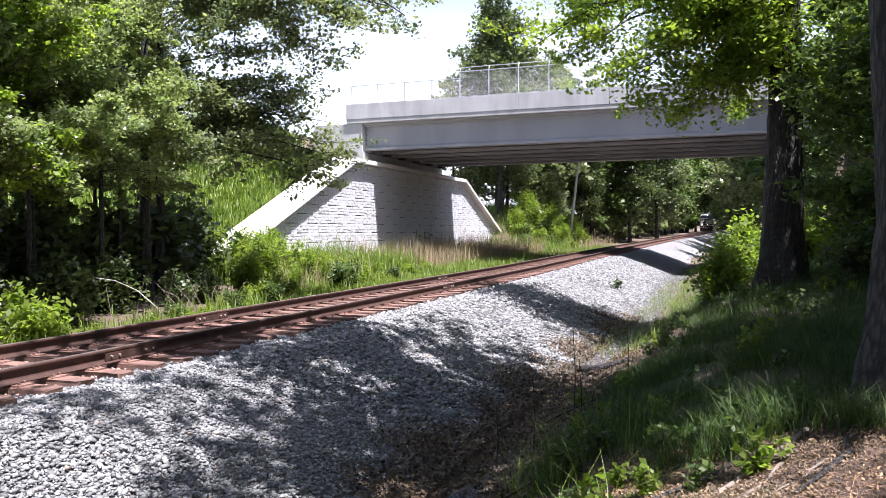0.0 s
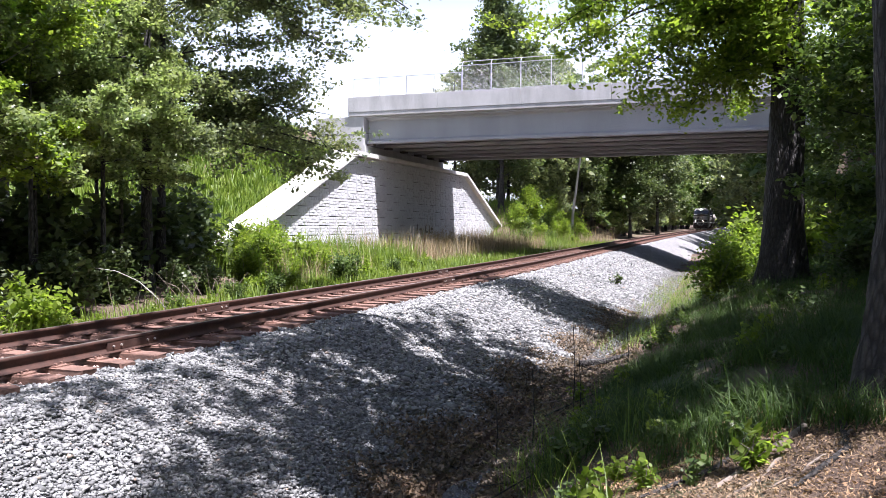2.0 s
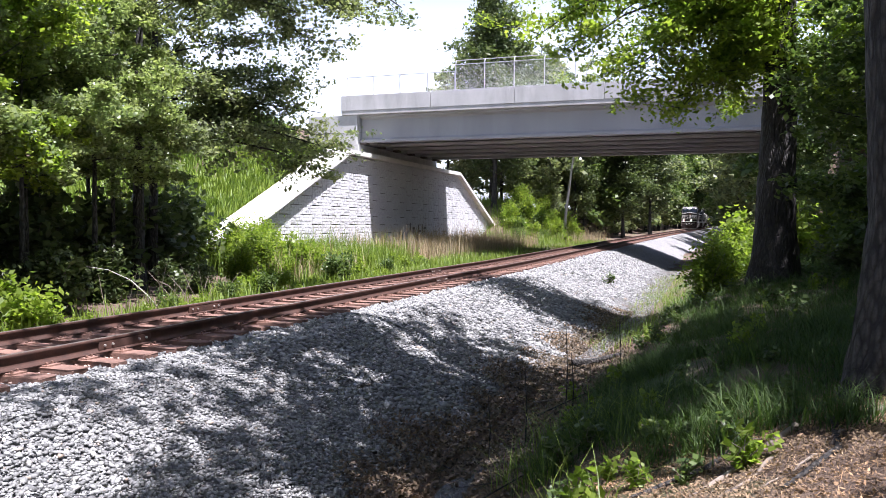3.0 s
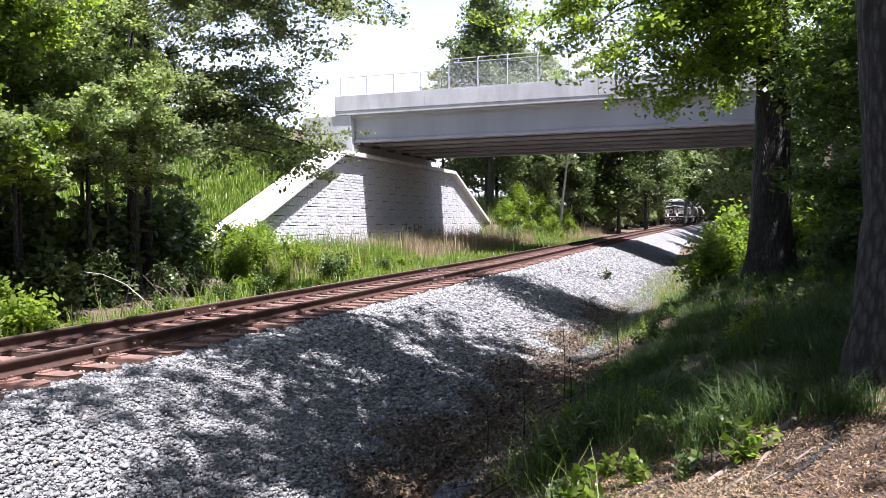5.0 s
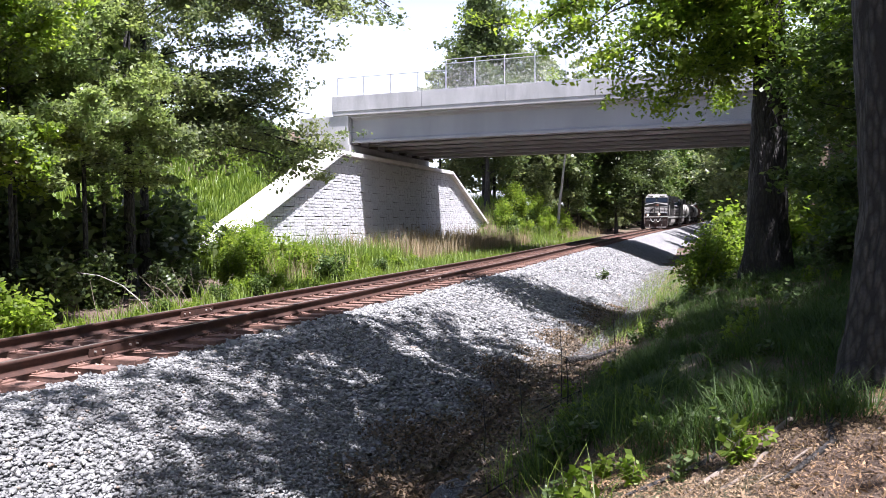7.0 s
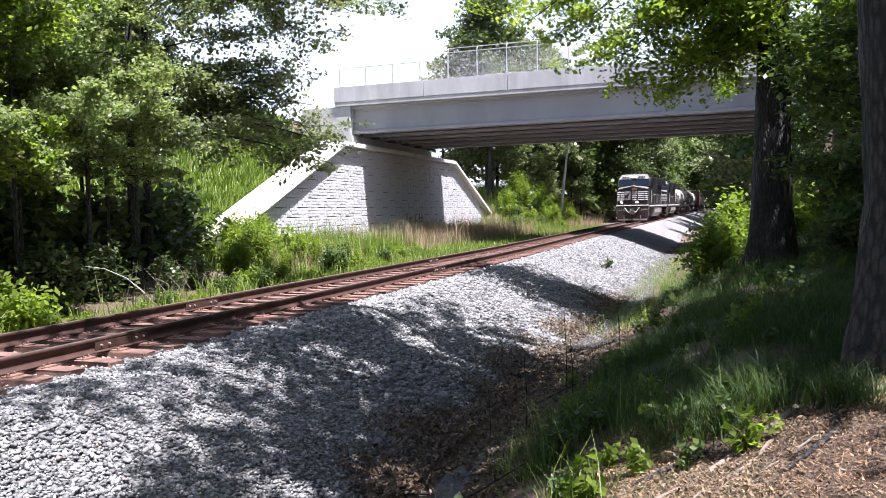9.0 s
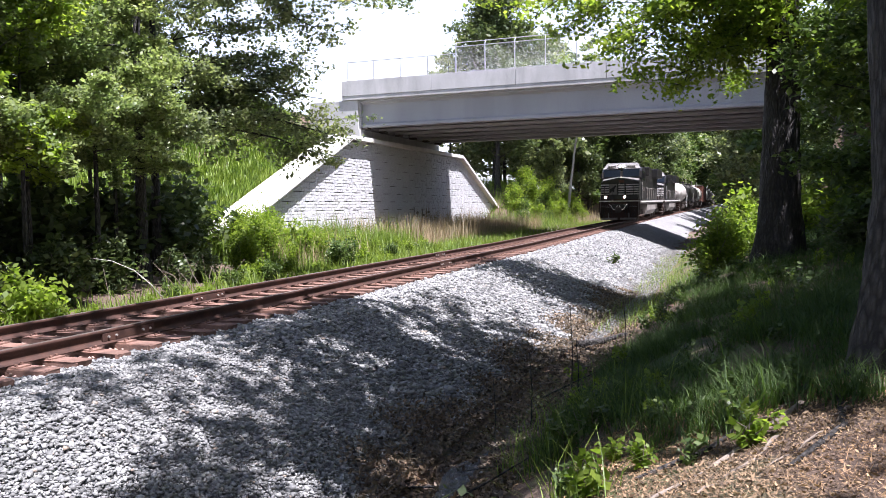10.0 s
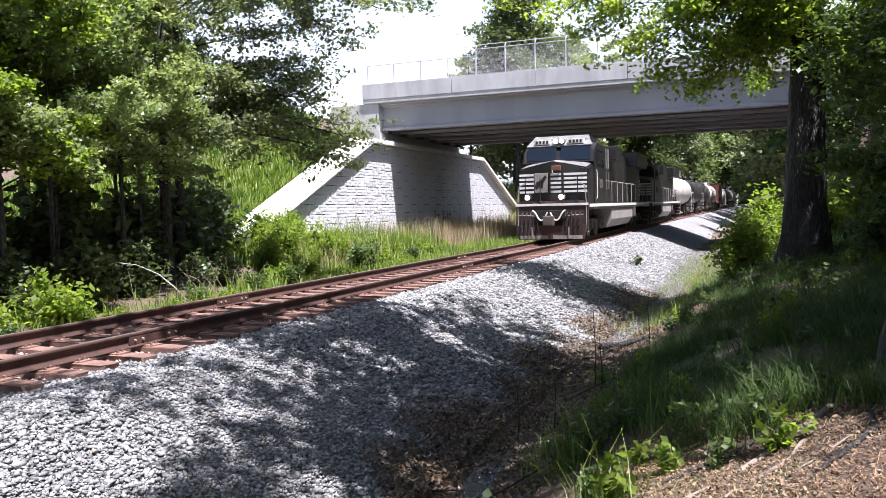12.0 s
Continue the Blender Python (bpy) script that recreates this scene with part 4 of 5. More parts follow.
    # the taller trees standing over the bridge
    for x, y, k, s in ((-13.5, 140, f2, 1.15), (-7.6, 150, f1, 1.2), (24, 96, f1, 1.1), (28, 80, f2, 1.1), (-13.2, 101, f4, 0.92), (-10.5, 116, f4, 1.0), (-14.6, 94, f4, 0.74), (-16.8, 86, f4, 1.0), (-9.5, 100, f4, 0.8), (-4.8, 112, f4, 0.95), (-1.5, 118, f4, 1.0), (-7.5, 128, f4, 1.05), (10, 260, f2, 1.7), (2, 262, f1, 1.7), (-5, 255, f2, 1.6), (17, 270, f1, 1.8), (6, 290, f2, 1.9), (-2, 300, f1, 1.9)):
        copy_put(k, x, y, rng.uniform(0, 360), s)


def build_big_trees():
    # the aimed limbs hang above the view, added to shade ballast and bank
    t1 = make_tree("old oak with thick ridged bark on the bank", 21, 17, 0.29, 0.44, 4.8, 9500, 0.15, M_LEAF_MID, limbs=20, twigs=5, droop=0.1, flare=1.7, seg=44, ridges=True, targets=((-2.0, -1.6, 9.6, 8.2), (-1.5, 1.5, 9.0, 8.0), (-2.6, 3.0, 9.2, 8.4), (-1.6, 4.2, 10.0, 8.8), (-2.8, 0.4, 9.4, 8.4), (1.6, -1.6, 9.2, 8.2), (2.6, -1.2, 9.6, 8.4), (1.2, -2.4, 9.4, 8.2), (3.0, -2.0, 9.8, 8.4)), clump=0.34, uneven=1.1, lean=(-1.3, 0))
    put(t1, 9.2, 6.75, 0)
    t2 = make_tree("tall tree with shade-darkened trunk and low leafy boughs on the bank", 22, 18, 0.50, 0.62, 3.0, 43000, 0.08, M_LEAF_LIGHT, bark=M_BARK_SHADED, limbs=2, droop=0.1, flare=1.25, seg=40, ridges=True, clump=0.40,
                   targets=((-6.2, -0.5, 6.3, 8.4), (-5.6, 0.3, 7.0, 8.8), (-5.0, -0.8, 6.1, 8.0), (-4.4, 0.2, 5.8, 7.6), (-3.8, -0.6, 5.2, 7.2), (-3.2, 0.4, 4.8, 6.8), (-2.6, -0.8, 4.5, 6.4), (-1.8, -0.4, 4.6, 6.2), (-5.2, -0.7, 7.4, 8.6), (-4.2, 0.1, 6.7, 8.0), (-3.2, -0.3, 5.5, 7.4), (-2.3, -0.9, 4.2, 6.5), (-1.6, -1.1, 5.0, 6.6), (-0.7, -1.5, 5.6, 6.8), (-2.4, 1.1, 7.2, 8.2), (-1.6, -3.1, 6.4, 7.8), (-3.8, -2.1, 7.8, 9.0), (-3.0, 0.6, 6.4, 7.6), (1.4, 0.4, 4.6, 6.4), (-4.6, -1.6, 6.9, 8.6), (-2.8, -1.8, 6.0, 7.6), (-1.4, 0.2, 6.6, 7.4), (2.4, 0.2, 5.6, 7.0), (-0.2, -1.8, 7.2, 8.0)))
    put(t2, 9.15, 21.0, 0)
    t3 = make_tree("leafy understorey tree in deep shade on the bank", 23, 11, 0.11, 0.10, 3.0, 13000, 0.105, M_LEAF_MID, limbs=24, droop=0.3, clump=0.42, group="trees on the bank")
    put(t3, 13.0, 19.5, 0)
    rng = random.Random(4)
    # copies; the one at 13.1, 6.7 is unseen and added to shade the grass
    for x, y, s in ((15.8, 24.4, 1.0), (15.5, 15.0, 1.1), (18.0, 23.0, 1.3), (17, 40, 1.3), (21, 31, 1.4), (14.2, 12.4, 1.0), (20, 14, 1.3), (13.1, 6.7, 1.0), (13.6, 20.8, 0.95), (14.6, 23.5, 1.15), (11.4, 16.6, 0.8), (15.6, 27, 1.2), (14, 33, 1.2), (11.9, 18.4, 0.9), (13.4, 38, 1.2), (15.2, 44, 1.3), (13.0, 29.5, 0.85)):
        copy_put(t3, x, y, rng.uniform(0, 360), s)
    # unseen oaks added beside and behind the viewpoint to shade the bank
    copy_put(t1, 15.2, 12.0, 0, 0.9)
    copy_put(t1, 11.6, 8.8, 75, 0.7)
    copy_put(t1, 14.8, 0.2, 30, 0.75)
    copy_put(t1, 9.95, 10.2, 20, 0.92)
    for x, y, s, k in ((19.5, 16.5, 1.0, t1), (11.4, -4.0, 0.95, t1), (9.0, -11.0, 1.0, t1), (14.8, 8.6, 1.0, t1)):
        copy_put(k, x, y, rng.uniform(0, 360), s)


def build_shrubs():
    rng = random.Random(6)
    dark = make_shrub("dense dark green shrub under the trees", 41, 1.5, 1.0, 1700, 0.10, M_LEAF_DARK)
    mid = make_shrub("leafy green shrub beside the track", 42, 1.2, 0.75, 1700, 0.075, M_LEAF_MID)
    lit = make_shrub("bright yellow-green bush beside the track", 43, 1.0, 0.6, 1900, 0.07, M_LEAF_LIGHT)
    put(dark, -7.2, 12.2, 0)
    put(mid, -5.4, 25.5, 0)
    put(lit, -4.75, 11.3, 0, 1.25)
    for x, y, s in ((-6.6, 9.6, 1.1), (-7.0, 14.2, 1.15), (-7.4, 16.2, 1.0), (-7.2, 18.3, 0.7), (-7.6, 20.4, 0.7), (-9.2, 13, 1.7), (-9.8, 16, 1.8), (-10.2, 19, 1.8), (-10.8, 22, 1.7), (-7.6, 8, 1.3), (-9, 10.5, 1.7), (-6.2, 7.0, 1.1), (-11, 22, 2.2), (-12, 24.6, 2.2), (-13.2, 27, 2.0), (-10.3, 19.6, 2.1), (-11.2, 17, 2.5), (-11, 14, 2.5), (-10.6, 11.6, 2.4)):
        copy_put(dark, x, y, rng.uniform(0, 360), s)
    for x, y, s in ((-5.9, 26.4, 0.9), (-5.0, 18.2, 0.5), (-5.2, 20.4, 0.55), (-4.9, 15.6, 0.45), (-6.6, 28.4, 0.7), (-5.8, 31, 0.6), (-9.3, 80, 0.9), (-10.4, 74, 1.0), (-11.6, 78, 1.3), (-9, 86, 1.2), (-11, 84, 1.5), (-12.8, 82, 1.6)):
        copy_put(mid, x, y, rng.uniform(0, 360), s * 1.15)
    for x, y, s in ((-4.9, 9.7, 0.8), (-5.4, 10.3, 0.9), (-5.6, 20.2, 0.7), (-5.8, 22.0, 0.8), (-9.6, 26.6, 1.7), (-9.0, 28.2, 1.7), (-8.6, 30, 1.4), (-10.4, 28.4, 1.8), (-8.2, 27.2, 1.4), (-6.2, 28.6, 0.9), (-4.6, 12.6, 0.4), (-4.7, 16.6, 0.42), (-5.2, 27.8, 0.6), (-5.6, 29.8, 0.55), (-6.2, 34, 0.6), (-12, 33.5, 1.0), (-11.2, 31.2, 0.9), (-9.8, 29.4, 0.9), (-10.5, 79, 1.6), (-12.2, 78, 1.8), (-9, 84, 1.4), (-13.2, 82, 1.9), (-11, 88, 2.0), (-8.6, 91, 1.6), (-7.4, 83, 1.0), (-8.5, 31, 0.9), (-8, 33.5, 0.8), (-7.5, 36, 0.7), (-7.2, 38.5, 0.7), (-9.5, 35, 1.0), (-9, 38, 0.9)):
        copy_put(lit, x, y, rng.uniform(0, 360), s)
    for k in range(26):
        y = rng.uniform(9, 45)
        kind = rng.choice((mid, lit, lit))
        copy_put(kind, -3.9 - rng.uniform(0, 1.6) - (y > 24) * rng.uniform(0, 2.5), y, rng.uniform(0, 360), rng.uniform(0.25, 0.5))
    # bushes on the bank by the track
    big = make_shrub("large bright leafy green bush beside the track", 44, 1.75, 0.85, 7000, 0.06, M_LEAF_LIGHT, stems=16)
    put(big, 7.55, 22.0, 0)
    copy_put(big, 8.1, 24.4, 120, 0.9)
    for x, y, s in ((-8.2, 23.4, 0.85), (-8.9, 25.2, 1.0), (-9.6, 27.2, 1.05), (-9.4, 26.2, 1.2), (-10.2, 28.0, 1.25), (-8.6, 25.4, 1.1), (-11.0, 27.0, 1.2), (-7.2, 25.0, 0.6), (-8.0, 28.2, 0.75), (-10.8, 29.0, 1.0)):
        copy_put(big, x, y, rng.uniform(0, 360), s)
    for x, y, s in ((-12.0, 83, 1.8), (-10.4, 85, 1.7), (-8.8, 84, 1.4), (-11.4, 88, 2.0), (-9.4, 90, 1.9), (-7.6, 88, 1.5), (-12.8, 79, 1.5), (-13.4, 85, 1.9)):
        copy_put(big, x, y, rng.uniform(0, 360), s)
    copy_put(big, 8.6, 28.0, 60, 1.1)
    copy_put(lit, 8.75, 26.6, 40, 2.0)
    for x, y, s in ((11.5, 29, 2.2), (13, 31.5, 2.4), (10.6, 33, 2.0)):
        copy_put(lit, x, y, rng.uniform(0, 360), s)
    for x, y, s in ((10.8, 20.5, 1.0), (12.2, 23, 1.3), (11.6, 17.0, 0.9), (13.5, 14.5, 1.4)):
        copy_put(dark, x, y, rng.uniform(0, 360), s)


def build_ground_cover():
    rng = np.random.default_rng(9)
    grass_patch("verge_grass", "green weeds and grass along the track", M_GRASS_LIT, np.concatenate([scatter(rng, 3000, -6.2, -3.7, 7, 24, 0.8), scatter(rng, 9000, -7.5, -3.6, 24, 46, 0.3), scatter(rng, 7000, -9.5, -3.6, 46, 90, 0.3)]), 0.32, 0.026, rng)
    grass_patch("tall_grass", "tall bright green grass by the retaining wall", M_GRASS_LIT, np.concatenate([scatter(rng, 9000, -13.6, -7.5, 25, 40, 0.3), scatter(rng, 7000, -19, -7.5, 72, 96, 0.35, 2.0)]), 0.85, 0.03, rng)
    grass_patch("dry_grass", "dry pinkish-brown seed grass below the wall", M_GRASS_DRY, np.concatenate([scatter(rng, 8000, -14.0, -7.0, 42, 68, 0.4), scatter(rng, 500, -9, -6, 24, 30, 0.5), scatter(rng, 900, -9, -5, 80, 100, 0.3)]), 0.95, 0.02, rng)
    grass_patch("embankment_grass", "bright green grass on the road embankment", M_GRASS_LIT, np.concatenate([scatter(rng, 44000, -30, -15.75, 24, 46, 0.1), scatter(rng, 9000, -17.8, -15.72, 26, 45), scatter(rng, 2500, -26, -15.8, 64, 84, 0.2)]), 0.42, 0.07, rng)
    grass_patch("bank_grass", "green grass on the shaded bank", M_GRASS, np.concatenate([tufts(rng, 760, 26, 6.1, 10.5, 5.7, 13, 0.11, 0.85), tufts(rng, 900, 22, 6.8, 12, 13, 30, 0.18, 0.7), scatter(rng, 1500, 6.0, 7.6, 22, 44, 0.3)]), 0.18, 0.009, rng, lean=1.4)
    grass_patch("bank_weeds", "taller grass tufts on the bank", M_GRASS_LIT, np.concatenate([tufts(rng, 26, 14, 5.7, 7.2, 4.6, 9.5, 0.07, 0.3), scatter(rng, 500, 6.0, 7.0, 20, 30, 0.5), scatter(rng, 1300, 5.0, 6.3, 17, 42, 0.5)]), 0.30, 0.009, rng, lean=0.9)
    # dead leaves and straw
    pts = np.concatenate([scatter(rng, 36000, 6.6, 10, 2.6, 6.9, 0.3), scatter(rng, 11000, 4.3, 6.2, 4, 18, 0.3), scatter(rng, 12000, 5.6, 10.5, 6.5, 20, 0.5)])
    pts[:, 2] += rng.uniform(0.003, 0.03, len(pts))
    # sodden leaves washed against the toe of the ballast
    x, y = rng.uniform(3.2, 6.0, 75000), 3.5 + 22 * rng.uniform(0, 1, 75000) ** 1.3
    across = 2 + (x - track_x(y) - 2) / (1 + 0.25 * smoothstep(9, 24, y))
    wash = np.sin(x * 3.1 + 2 * np.sin(y * 0.9)) * 0.3 + 0.3 * np.sin(y * 4.7 - 2 * x) + (across - toe_line(y)) * 2.2
    keep = (rng.normal(0, 0.35, len(x)) < wash) & (np.abs(x - 5.22) + 0.14 * np.abs(y - 7.3) > 0.13)
    x, y = x[keep], y[keep]
    u = x - track_x(y)
    z = np.maximum(ground_z(x, y), np.where(u < 4.8 * (1 + 0.1 * smoothstep(9, 24, y)), bed_z(2 + (u - 2) / (1 + 0.25 * smoothstep(9, 24, y))) + track_z(y) + 0.015, -9)) + rng.uniform(0.005, 0.045, len(x))
    wet = np.stack([x, y, z], 1)
    tagged(finish(new("ditch_litter", leaf_mesh("ditch_litter", wet, 0.032, rng, 0.7, 1.9)), M_LITTER_WET), "sodden dark brown leaves in the ditch", "leaf litter", kind="stuff")
    tagged(finish(new("leaf_litter", leaf_mesh("leaf_litter", pts, 0.0105, rng, 0.8, 2.6)), M_LITTER), "dry brown fallen leaves on the bank and in the ditch", "leaf litter", kind="stuff")
    p = np.concatenate([scatter(rng, 9000, 6.6, 9.8, 2.4, 6.9, 0.2), scatter(rng, 3000, 4.6, 6.6, 4, 14, 0.4)])
    az, ln = rng.uniform(0, 6.28, len(p)), rng.uniform(0.04, 0.15, len(p))
    d = np.stack([np.cos(az) * ln, np.sin(az) * ln, rng.uniform(-0.02, 0.05, len(p))], 1)
    sd = np.stack([-np.sin(az), np.cos(az), np.zeros(len(p))], 1) * 0.0016
    q0 = p + [0, 0, 0.015]
    V = np.stack([q0 - d / 2 - sd, q0 - d / 2 + sd, q0 + d / 2 + sd, q0 + d / 2 - sd], 1).reshape(-1, 3)
    tagged(np_part("straw", V, np.arange(len(p) * 4).reshape(-1, 4), M_LITTER), "thin dry straw and twigs strewn on the bank", "straw", kind="stuff")
    # puddle in the ditch
    bm = bmesh.new()
    ring = [bm.verts.new((5.2 + 0.14 * math.cos(a) * (1 + 0.45 * math.sin(3 * a) + 0.2 * math.cos(7 * a)), 7.15 + 1.15 * math.sin(a) * (1 + 0.2 * math.cos(5 * a)), -1.415)) for a in [k * math.tau / 40 for k in range(40)]]
    bm.faces.new(ring)
    tagged(part("water", bm, M_WATER), "shallow muddy puddle in the ditch", "puddle", kind="structure")


def make_stick(name, label, pts, r, mat, category="stick"):
    V, F = [], []
    tube_np(pts, r * np.linspace(1, 0.35, len(pts)), 7, V, F)
    return tagged(np_part(name, np.concatenate(V), F, mat, smooth=True), label, category)


def build_debris():
    rng = np.random.default_rng(12)
    # pale dead branch on the far verge
    gz = lambda x, y: float(ground_z(x, y))
    make_stick("fallen_branch", "pale bare fallen branch beside the track", [(-5.0, 15.6, gz(-5, 15.6)), (-5.3, 15.3, -0.35), (-5.6, 15.1, 0.0), (-6.1, 14.9, 0.25), (-6.6, 14.4, 0.38)], 0.017, M_BARK_PALE, "branch")
    for k in range(22):
        x, y = -5.6 - rng.uniform(0, 1.0), 15 + rng.uniform(0, 4.5)
        d = rng.normal(0, 0.45, 2)
        make_stick("dead_twig", "thin grey dead twig", [(x, y, gz(x, y)), (x + d[0] * 0.5, y + d[1] * 0.5, gz(x, y) + 0.45), (x + d[0], y + d[1], gz(x, y) + rng.uniform(0.5, 1.2))], 0.010, M_TWIG, "twig")
    # saplings in the ditch
    for x, y, h in ((5.72, 11.0, 1.25), (6.05, 9.6, 0.9), (5.55, 9.2, 0.95), (5.2, 8.8, 0.8), (6.3, 12.5, 0.9)):
        z = gz(x, y)
        make_stick("sapling", "thin dark bare sapling in the ditch", [(x, y, z - 0.1), (x + 0.02, y, z + h * 0.5), (x - 0.02, y + 0.05, z + h)], 0.012, M_BARK, "sapling")
    for k in range(34):
        x, y = rng.uniform(4.3, 5.9), rng.uniform(6.5, 20)
        a, ln = rng.uniform(0, 6.28), rng.uniform(0.15, 0.5)
        dx, dy = math.cos(a) * ln, math.sin(a) * ln
        make_stick("fallen_stick", "dark fallen stick among the leaves in the ditch", [(x - dx, y - dy, gz(x - dx, y - dy) + 0.03), (x, y, gz(x, y) + rng.uniform(0.05, 0.1)), (x + dx, y + dy, gz(x + dx, y + dy) + rng.uniform(0.02, 0.2))], rng.uniform(0.006, 0.016), M_TWIG if k % 2 else M_BARK, "stick")
    # leafy weeds among the grass of the bank
    weed = make_shrub("low leafy green weed in the grass of the bank", 51, 0.34, 0.22, 170, 0.045, M_LEAF_MID, name="weed", category="weed", stems=6)
    pale = make_shrub("low yellow-green weed in the grass of the bank", 52, 0.30, 0.24, 150, 0.045, M_LEAF_LIGHT, name="weed", category="weed", stems=6)
    put(weed, 6.6, 7.4, 0)
    put(pale, 5.75, 11.6, 0)
    copy_put(weed, 3.8, 31.0, 0, 1.3, 0.2)
    for k in range(90):
        y = 5.2 + 18 * rng.uniform() ** 1.4
        x = 5.7 + rng.uniform(0.0, 4.2) + 0.03 * y
        if x > 8.4 and y < 8:
            continue
        copy_put(pale if rng.uniform() < 0.28 else weed, x, y, rng.uniform(0, 360), rng.uniform(0.5, 1.25))
    make_stick("log", "short dark rotten log in the ditch", [(5.0, 15.6, gz(5.0, 15.6) + 0.05), (5.4, 15.9, gz(5.4, 15.9) + 0.06), (5.9, 16.3, gz(5.9, 16.3) + 0.05)], 0.10, M_BARK, "log")
    for pts in (((8.6, 6.5), (8.2, 6.1), (7.7, 5.5), (7.2, 5.2)), ((8.75, 6.4), (8.5, 5.8), (8.45, 5.2), (8.1, 4.7)), ((9.2, 6.4), (9.3, 5.8), (9.0, 5.2))):
        make_stick("root", "exposed tree root on the bank", [(x, y, gz(x, y) + 0.01) for x, y in pts], 0.038, M_BARK, "root")
    # thin pale roots that crawl along the edge of the bank, half buried
    for (xa, ya), (xb, yb), r in (((8.3, 5.8), (7.3, 4.6), 0.026), ((8.1, 5.3), (7.5, 4.4), 0.014), ((8.9, 6.1), (8.1, 5.75), 0.02), ((8.6, 5.6), (7.9, 4.7), 0.012), ((8.5, 5.9), (8.3, 5.2), 0.010), ((9.2, 5.8), (8.7, 5.1), 0.014)):
        k = np.linspace(0, 1, 14)
        wx, wy = np.cumsum(rng.normal(0, 0.022, 14)), np.cumsum(rng.normal(0, 0.022, 14))
        make_stick("root", "thin weathered root along the edge of the bank", [(xa + (xb - xa) * t + i, ya + (yb - ya) * t + j, gz(xa + (xb - xa) * t + i, ya + (yb - ya) * t + j) + 0.004 + 0.014 * math.sin(t * 17)) for t, i, j in zip(k, wx, wy)], r, M_TWIG, "root")


# ---------------------------------------------------------------- train
def truck(parent, yc, axles, wheelbase):
    """A bogie with side frames, wheelsets and springs."""
    half = wheelbase / 2
    tr = part("bogie", boxes((-1.1, -0.98, yc - half - 0.5, yc + half + 0.5, 0.5, 0.85), (0.98, 1.1, yc - half - 0.5, yc + half + 0.5, 0.5, 0.85), (-1.0, 1.0, yc - 0.3, yc + 0.3, 0.5, 0.9), bevel=0.03), M_UNDER, parent)
    for k in range(axles):
        y = yc - half + k * wheelbase / (axles - 1)
        bm = bmesh.new()
        for s in (-1, 1):
            cyl(bm, (s * 0.69, 0, 0), (s * 0.82, 0, 0), 0.5, seg=24)
            cyl(bm, (s * 0.67, 0, 0), (s * 0.69, 0, 0), 0.53, seg=24)
            for a in range(4):
                cyl(bm, (s * 0.815, 0.3 * math.cos(a * math.pi / 2), 0.3 * math.sin(a * math.pi / 2)), (s * 0.83, 0.3 * math.cos(a * math.pi / 2), 0.3 * math.sin(a * math.pi / 2)), 0.05, seg=8)
        cyl(bm, (-0.9, 0, 0), (0.9, 0, 0), 0.09)
        ws = part("wheelset", bm, M_UNDER, tr)
        ws.location = (0, y, 0.5)
        for s in (-1, 1):
            part("axle_box", boxes((s * 1.06 - 0.12, s * 1.06 + 0.12, y - 0.2, y + 0.2, 0.38, 0.66), bevel=0.03), M_UNDER, tr)
    for k in range(axles - 1):
        y = yc - half + (k + 0.5) * wheelbase / (axles - 1)
        for s in (-1, 1):
            bm = bmesh.new()
            for o in (-0.14, 0.14):
                cyl(bm, (s * 1.12, y + o, 0.42), (s * 1.12, y + o, 0.8), 0.09, seg=10)
            part("spring", bm, M_UNDER, tr)
    return tr


def rail_post(bm, x, y, z, h):
    cyl(bm, (x, y, z), (x, y, z + h), 0.018, seg=6)


